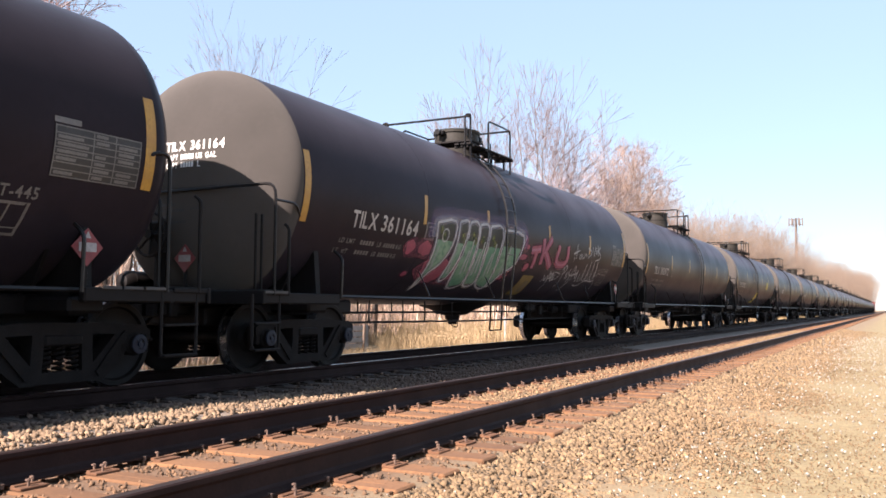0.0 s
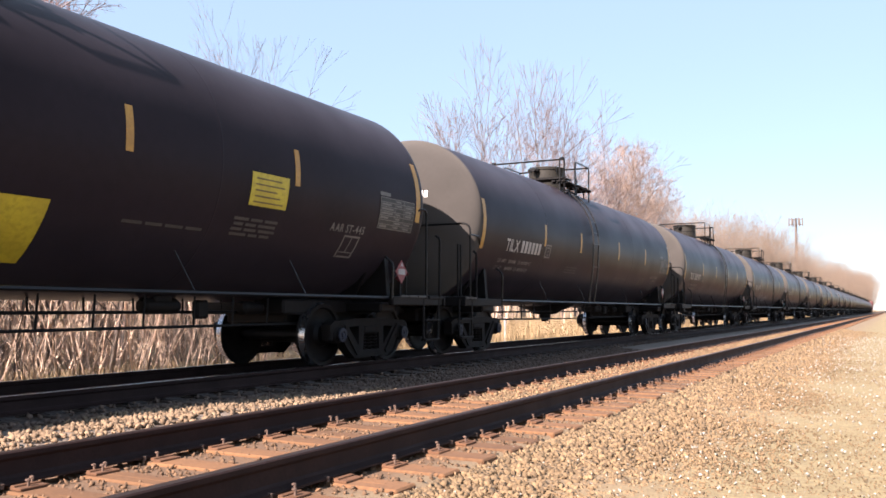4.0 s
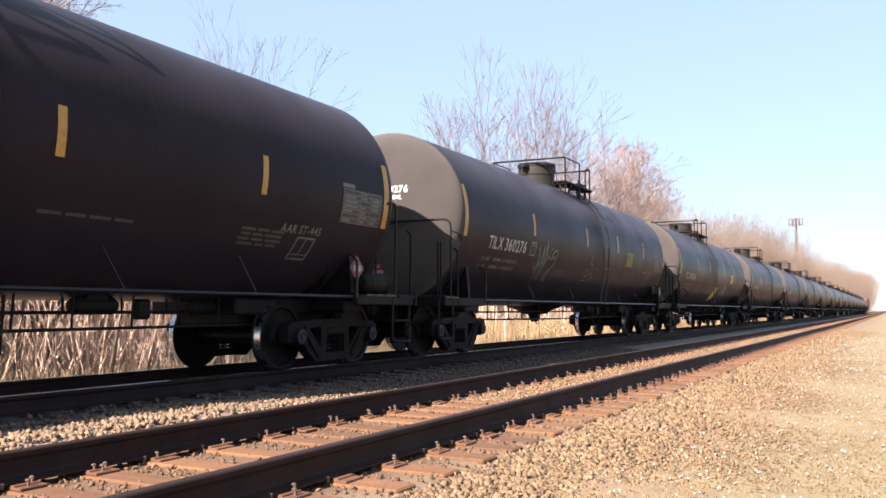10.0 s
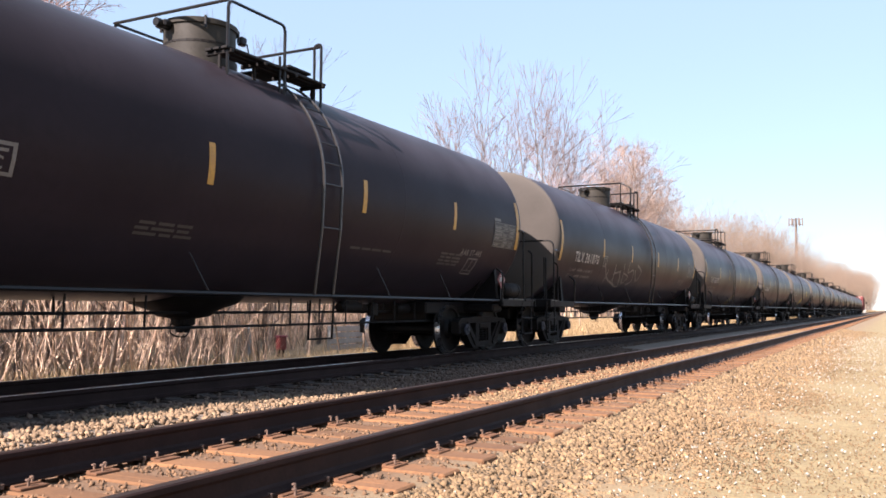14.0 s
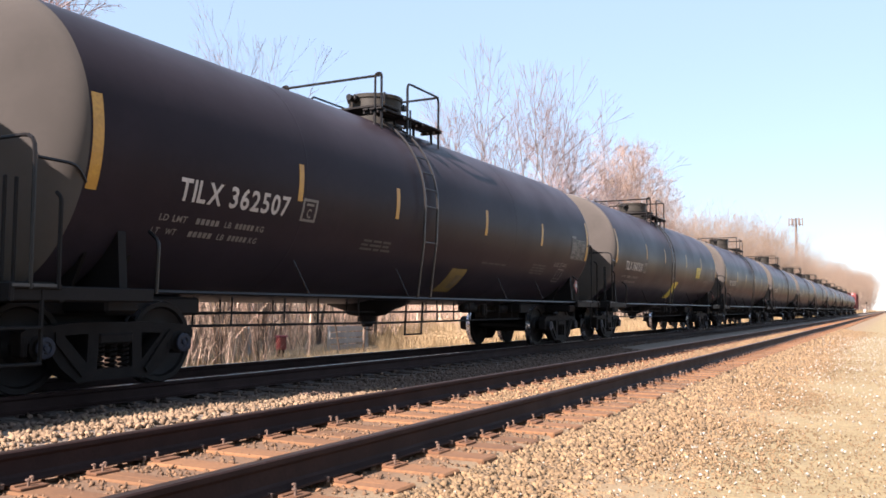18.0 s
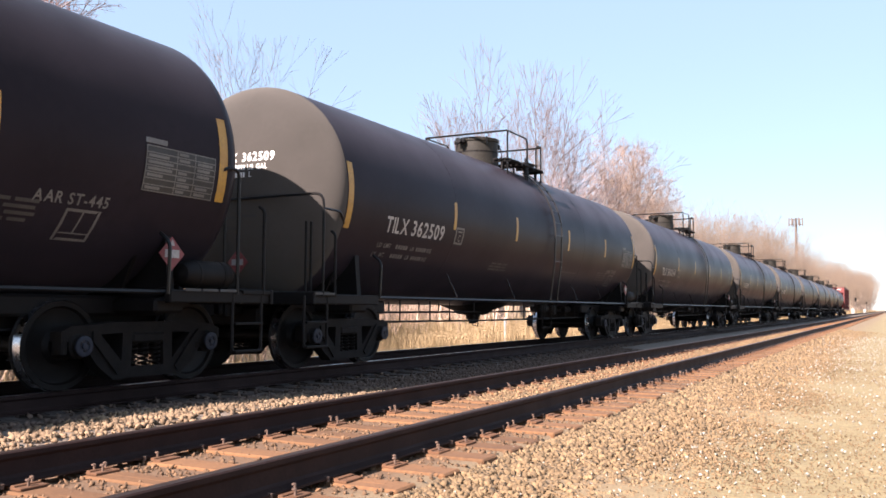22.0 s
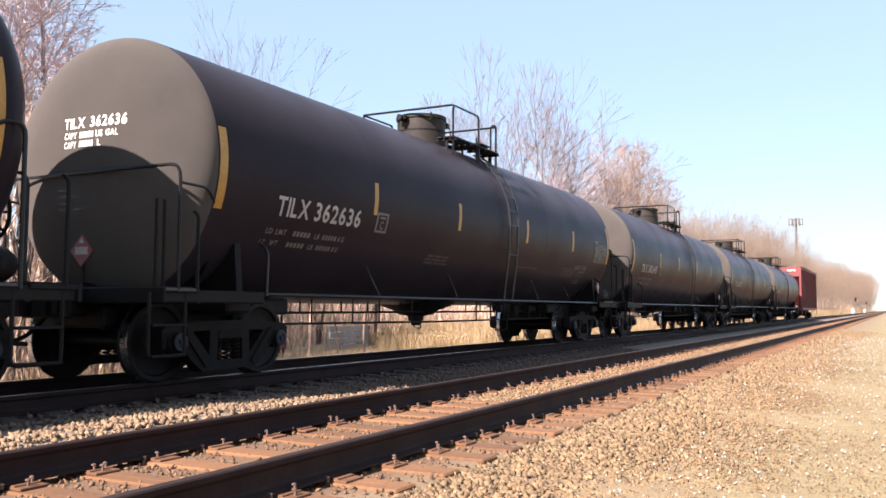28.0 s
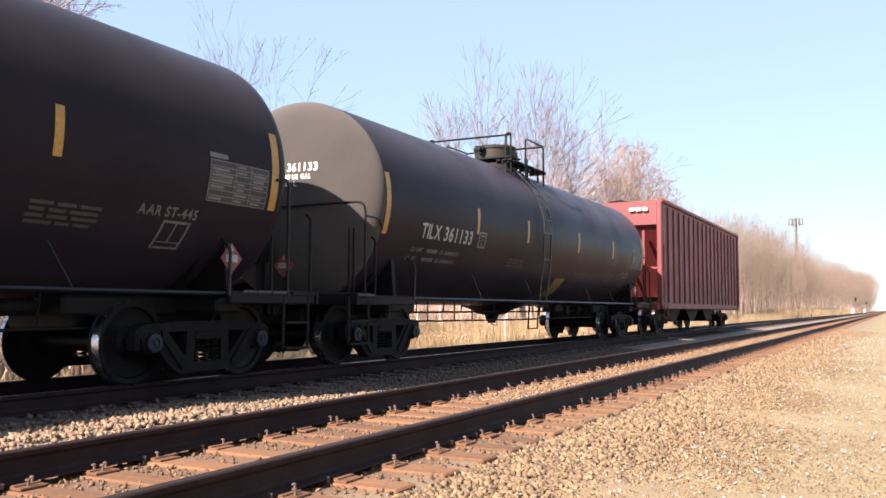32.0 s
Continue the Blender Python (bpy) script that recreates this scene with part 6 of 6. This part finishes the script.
def build_far_woods():
    fine_moulds = [tree_mould(300 + k, 6) for k in range(7)]
    plain_moulds = [tree_mould(320 + k, 5) for k in range(7)]
    rng = np.random.default_rng(9)
    verts, faces, count = {0: [], 1: []}, {0: [], 1: []}, {0: 0, 1: 0}
    y = 94.0
    while y < 1000:
        k = 1.0 + y / 260
        for row in range(3):
            foot, tip, level = (fine_moulds if y < 240 else plain_moulds)[rng.integers(7)]
            lump = 0.97 + 0.3 * noise.noise((y * 0.045, row * 3.1, 7.0))
            h = lump * rng.uniform(0.80, 1.08) * (14.8 + 0.04 * min(y - 94, 66) + 0.012 * min(max(y - 160, 0), 140) + 0.027 * max(y - 300, 0))
            turn, wide = rng.uniform(0, 6.283), rng.uniform(0.85, 1.15)
            spin = np.array([[math.cos(turn) * wide, -math.sin(turn) * wide, 0], [math.sin(turn) * wide, math.cos(turn) * wide, 0], [0, 0, 1]])
            at = np.array([-18.6 - 4.5 * row + rng.uniform(-1.8, 1.8), y + rng.uniform(-2.4, 2.4), -0.75])
            a, b = foot @ spin.T * h + at, tip @ spin.T * h + at
            rad = np.maximum(0.11 * 0.52 ** level * k ** 0.5, 0.0085 * k)[:, None]
            for which in (0, 1):
                pick = level < 3 if which == 0 else level >= 3
                p, q, r = a[pick], b[pick], rad[pick]
                m = len(p)
                ring = [np.array([math.cos(w), math.sin(w), 0]) for w in (0.3, 2.39, 4.49)]
                verts[which].append(np.stack([p + o * r for o in ring] + [q + o * r * 0.62 for o in ring], 1).reshape(-1, 3))
                base = (np.arange(m) * 6)[:, None, None] + np.array([(0, 1, 4, 3), (1, 2, 5, 4), (2, 0, 3, 5)])[None]
                faces[which].append(base.reshape(-1, 4) + count[which])
                count[which] += 6 * m
        y += 2.2 * (1 + y * 0.004)
    ob = new("far_woods", raw_mesh("far_woods", np.concatenate(verts[1]), np.concatenate(faces[1]), TWIG_GOLD))
    tagged(ob, "distant leafless woods along the line, golden in the sun", "trees", kind="stuff")
    ob = new("far_trunks", raw_mesh("far_trunks", np.concatenate(verts[0]), np.concatenate(faces[0]), TWIG_GOLD))
    tagged(ob, "trunks of the distant leafless woods", "trees", kind="stuff")


build_far_woods()


def sticks(name, label, category, mat, rows, sides=3):
    """rows: foot, tip, radius. Many thin tapered stems in one mesh."""
    foot = np.array([r[0] for r in rows])
    tip = np.array([r[1] for r in rows])
    rad = np.array([r[2] for r in rows])[:, None]
    vs = []
    for j in range(sides):
        t = 2 * math.pi * j / sides
        off = np.array([math.cos(t), math.sin(t), 0.0])
        vs += [foot + off * rad, (foot + tip) / 2 + off * rad * 0.8 + (rad * 2.0) * np.array([math.sin(t * 3), 0.6, 0]), tip + off * rad * 0.35]
    verts = np.stack(vs, 1)
    n = verts.shape[1]
    faces = []
    for j in range(sides):
        a, b = 3 * j, 3 * ((j + 1) % sides)
        faces += [(a, b, b + 1, a + 1), (a + 1, b + 1, b + 2, a + 2)]
    faces = (np.arange(len(rows))[:, None, None] * n + np.array(faces)[None]).reshape(-1, 4)
    ob = new(name, raw_mesh(name, verts.reshape(-1, 3), faces, mat))
    return tagged(ob, label, category, kind="stuff")


def build_brush():
    rng = np.random.default_rng(21)
    rows = []
    for _ in range(2900):
        y = rng.uniform(2, 42)
        x = rng.uniform(-21.5, -14.6) if y < 18.5 else rng.uniform(-23, -17.7)
        h = rng.uniform(0.8, 3.6)
        lean = rng.normal(0, 0.30, 2) * h
        z = ground_z(x) - 0.05
        foot = np.array([x, y, z])
        tip = foot + (lean[0], lean[1], h)
        r = rng.uniform(0.006, 0.022)
        rows.append((foot, tip, r))
        for _ in range(3):
            f = rng.uniform(0.25, 0.9)
            p = foot + (tip - foot) * f
            q = p + (rng.normal(0, 0.35), rng.normal(0, 0.35), rng.uniform(0.1, 0.7))
            rows.append((p, q, r * 0.45))
    for _ in range(90):
        y = rng.uniform(4, 19)
        x = rng.uniform(-17.5, -14.2)
        h = rng.uniform(0.5, 1.6)
        foot = np.array([x, y, ground_z(x) - 0.03])
        top = foot + (rng.normal(0, 0.15), rng.normal(0, 0.15), h * 0.6)
        for _ in range(16):
            a = rng.uniform(0, 6.283)
            q = top + (math.cos(a) * h * 0.5 * rng.random(), math.sin(a) * h * 0.6 * rng.random(), rng.uniform(-0.4, 0.5) * h)
            rows.append((foot + (top - foot) * rng.uniform(0.2, 1), q, 0.005))
    for _ in range(190):
        y = rng.uniform(2, 60)
        x = rng.uniform(-24, -16)
        foot = np.array([x, y, ground_z(x) - 0.05])
        rows.append((foot, foot + (rng.normal(0, 0.4), rng.normal(0, 0.4), rng.uniform(2.5, 5.0)), rng.uniform(0.03, 0.075)))
    for _ in range(190):
        y = 4 + 13 * rng.random()
        x = rng.uniform(-22.5, -15.8)
        h = rng.uniform(3.8, 6.6)
        foot = np.array([x, y, ground_z(x) - 0.05])
        tip = foot + (rng.normal(0, 0.09) * h, rng.normal(0, 0.09) * h, h)
        r = rng.uniform(0.015, 0.035)
        rows.append((foot, tip, r))
        for _ in range(14):
            f = rng.uniform(0.3, 1.0)
            p = foot + (tip - foot) * f
            q = p + (rng.normal(0, 0.5), rng.normal(0, 0.5), rng.uniform(0.2, 1.1))
            rows.append((p, q, 0.008))
    for _ in range(7000):
        y = 70 + 700 * rng.random() ** 1.7
        x = rng.uniform(-27, -17.5)
        h = rng.uniform(1.5, 6.5)
        foot = np.array([x, y, ground_z(x) - 0.05])
        rows.append((foot, foot + (rng.normal(0, 0.12) * h, rng.normal(0, 0.12) * h, h), 0.012 * (1 + y / 120)))
    trunks = []
    for _ in range(90):
        y = rng.uniform(2, 32)
        x = rng.uniform(-20, -14.8) if y < 18.5 else rng.uniform(-22, -17.8)
        h = rng.uniform(3, 7)
        foot = np.array([x, y, ground_z(x) - 0.05])
        tip = foot + (rng.normal(0, 0.10) * h, rng.normal(0, 0.10) * h, h)
        trunks.append((foot, tip, rng.uniform(0.02, 0.06)))
        for _ in range(7):
            p = foot + (tip - foot) * rng.uniform(0.1, 0.8)
            trunks.append((p, p + (rng.normal(0, 0.6), rng.normal(0, 0.6), rng.uniform(0.2, 1.2)), 0.012))
    sticks("dark_saplings", "dark bare sapling trunks standing in the brush", "brush", TRUNK_DARK, trunks, 5)
    sticks("brush_thicket", "dense leafless brush and saplings behind the track", "brush", BRUSH, rows)
    rows = []
    for _ in range(26000):
        y = 26.5 + 152 * rng.random() ** 1.6
        x = rng.uniform(-19.0, -13.6) if y > 28 else rng.uniform(-16.4, -13.4)
        z = ground_z(x) - 0.03
        h = rng.uniform(0.35, 1.1) * (0.6 if y < 30 else 1.0)
        rows.append((np.array([x, y, z]), np.array([x + rng.normal(0, 0.12), y + rng.normal(0, 0.12), z + h]), rng.uniform(0.006, 0.014) * (1 + y * 0.012)))
    for _ in range(3500):
        y = rng.uniform(2, 30)
        x = rng.uniform(-16.5, -13.2)
        z = ground_z(x) - 0.03
        h = rng.uniform(0.12, 0.4)
        rows.append((np.array([x, y, z]), np.array([x + rng.normal(0, 0.1), y + rng.normal(0, 0.1), z + h]), rng.uniform(0.004, 0.009)))
    sticks("dry_reeds", "straw-coloured dry reeds and grass", "dry grass", STRAW, rows)
    rows = []
    for _ in range(5000):
        y = 150 + 700 * rng.random() ** 1.5
        x = rng.uniform(-19.0, -12.5)
        z = ground_z(x) - 0.05
        rows.append((np.array([x, y, z]), np.array([x + rng.normal(0, 0.5), y + rng.normal(0, 0.5), z + rng.uniform(0.6, 2.0)]), rng.uniform(0.05, 0.12)))
    sticks("far_reeds", "distant bank of straw-coloured growth", "dry grass", STRAW, rows)


build_brush()


# ---- small things along the line ----
def build_fence():
    f = thing("board_fence", "low white board fence panel in the dry grass", "fence", pose(-17.0, 25.45, ground_z(-17.0)))
    for k in range(3):
        s = Shape()
        s.box((0, -1.15 + 1.15 * k, 0.42), (0.09, 0.09, 0.92), 0.012)
        part("post", s, FENCE_WHITE, f)
    for k in range(4):
        s = Shape()
        s.box((0.065, 0, 0.14 + 0.21 * k), (0.03, 2.4, 0.17), 0.006)
        part("board", s, FENCE_WHITE, f)
    return f


build_fence()


def build_brush_things():
    p = thing("white_post", "weathered white post standing among the brush", "post", pose(-16.4, 19.5, ground_z(-16.4)))
    s = Shape()
    s.box((0, 0, 0.50), (0.08, 0.08, 1.06), 0.012)
    part("post", s, FENCE_WHITE, p)
    b = thing("utility_box", "small dark red utility box half hidden in the brush", "utility box", pose(-16.6, 21.2, ground_z(-16.6)))
    s = Shape()
    s.box((0, 0, 0.42), (0.22, 0.30, 0.40), 0.03)
    part("cabinet", s, HOPPER_RED, b)
    s = Shape()
    s.box((0, 0, 0.64), (0.26, 0.34, 0.04), 0.012)
    part("lid", s, SPRAY_RED, b)
    for y in (-0.11, 0.11):
        part("leg", Shape().box((0, y, 0.10), (0.06, 0.06, 0.24), 0.006), TRUCK_IRON, b)


build_brush_things()


def build_marker():
    m = thing("marker_post", "slim white marker post beside the track", "post", pose(-14.0, 32.4, ground_z(-14.0)))
    s = Shape()
    s.box((0, 0, 0.58), (0.09, 0.07, 1.2), 0.02)
    part("post", s, FENCE_WHITE, m)
    s = Shape()
    s.box((0.05, 0, 1.05), (0.01, 0.085, 0.16), 0.0)
    part("cap_band", s, STENCIL_DIM, m)
    return m


build_marker()


def build_mast():
    t = thing("antenna_pole", "tall grey pole with antenna panels above the trees", "pole", pose(-23, 256, ground_z(-23)))
    s = Shape()
    s.lathe([(0, 0.55), (12, 0.45), (26.0, 0.32)], 12, "z")
    part("pole", s, POLE_GREY, t, smooth=True)
    s = Shape()
    for z in (25.6, 24.2):
        s.bar((-1.9, 0, z), (1.9, 0, z), 0.22, 0.22)
        s.bar((0, -1.6, z), (0, 1.6, z), 0.22, 0.22)
    part("crossarm", s, POLE_GREY, t)
    for k in range(6):
        a = k * math.pi / 3
        s = Shape()
        s.box((1.75 * math.cos(a), 1.75 * math.sin(a), 24.9), (0.35, 0.35, 2.2), 0.05)
        part("antenna_panel", s, POLE_GREY, t)
    return t


build_mast()


def build_signal(y):
    g = thing("signal_cabinet", "small white trackside signal cabinet with a mast", "signal", pose(-11.6, y, ground_z(-11.6)), group="trackside signals")
    s = Shape()
    s.box((0, 0, 1.0), (1.0, 1.2, 2.0), 0.05)
    part("cabinet", s, FENCE_WHITE, g)
    s = Shape()
    s.lathe([(0, 0.09), (5.4, 0.07)], 8, "z", (0.9, 0, 0))
    part("mast", s, POLE_GREY, g)
    s = Shape()
    s.box((0.9, -0.12, 4.9), (0.6, 0.2, 1.3), 0.06)
    part("signal_head", s, TRIM_BLACK, g)
    return g


build_signal(318)
build_signal(455)


# ---- what moves ----
def motions():
    times = [float(k) for k in range(33)]
    for n, car in enumerate(CARS):
        walk(car, [(t, pose(FAR_X, car_y(n, t), 0)) for t in times])
    walk(HOPPER, [(t, pose(FAR_X, centre_y(0, t) + HOPPER_AT, 0)) for t in times])
    # wheels roll while their car is near
    for n, car in enumerate(CARS + [HOPPER]):
        shift = n * PITCH_Y if car is not HOPPER else HOPPER_AT
        turn = [(k * 0.05, -(centre_y(0, k * 0.05) + shift)) for k in range(641)]
        turn = [(t, d) for t, d in turn if -16 < -d < 42]
        if len(turn) < 3:
            continue
        for tr in car.children:
            if not tr.name.startswith("truck"):
                continue
            for ws in tr.children:
                if not ws.name.startswith("wheelset"):
                    continue
                y = ws.matrix_basis.translation.y
                rows = [(t, Matrix.Translation((0, y, 0.457)) @ Matrix.Rotation(d / 0.457, 4, "X")) for t, d in turn]
                if rows[0][0] > 0.01:
                    rows.insert(0, (0.0, rows[0][1]))
                if rows[-1][0] < 31.99:
                    rows.append((32.0, rows[-1][1]))
                walk(ws, rows)


motions()
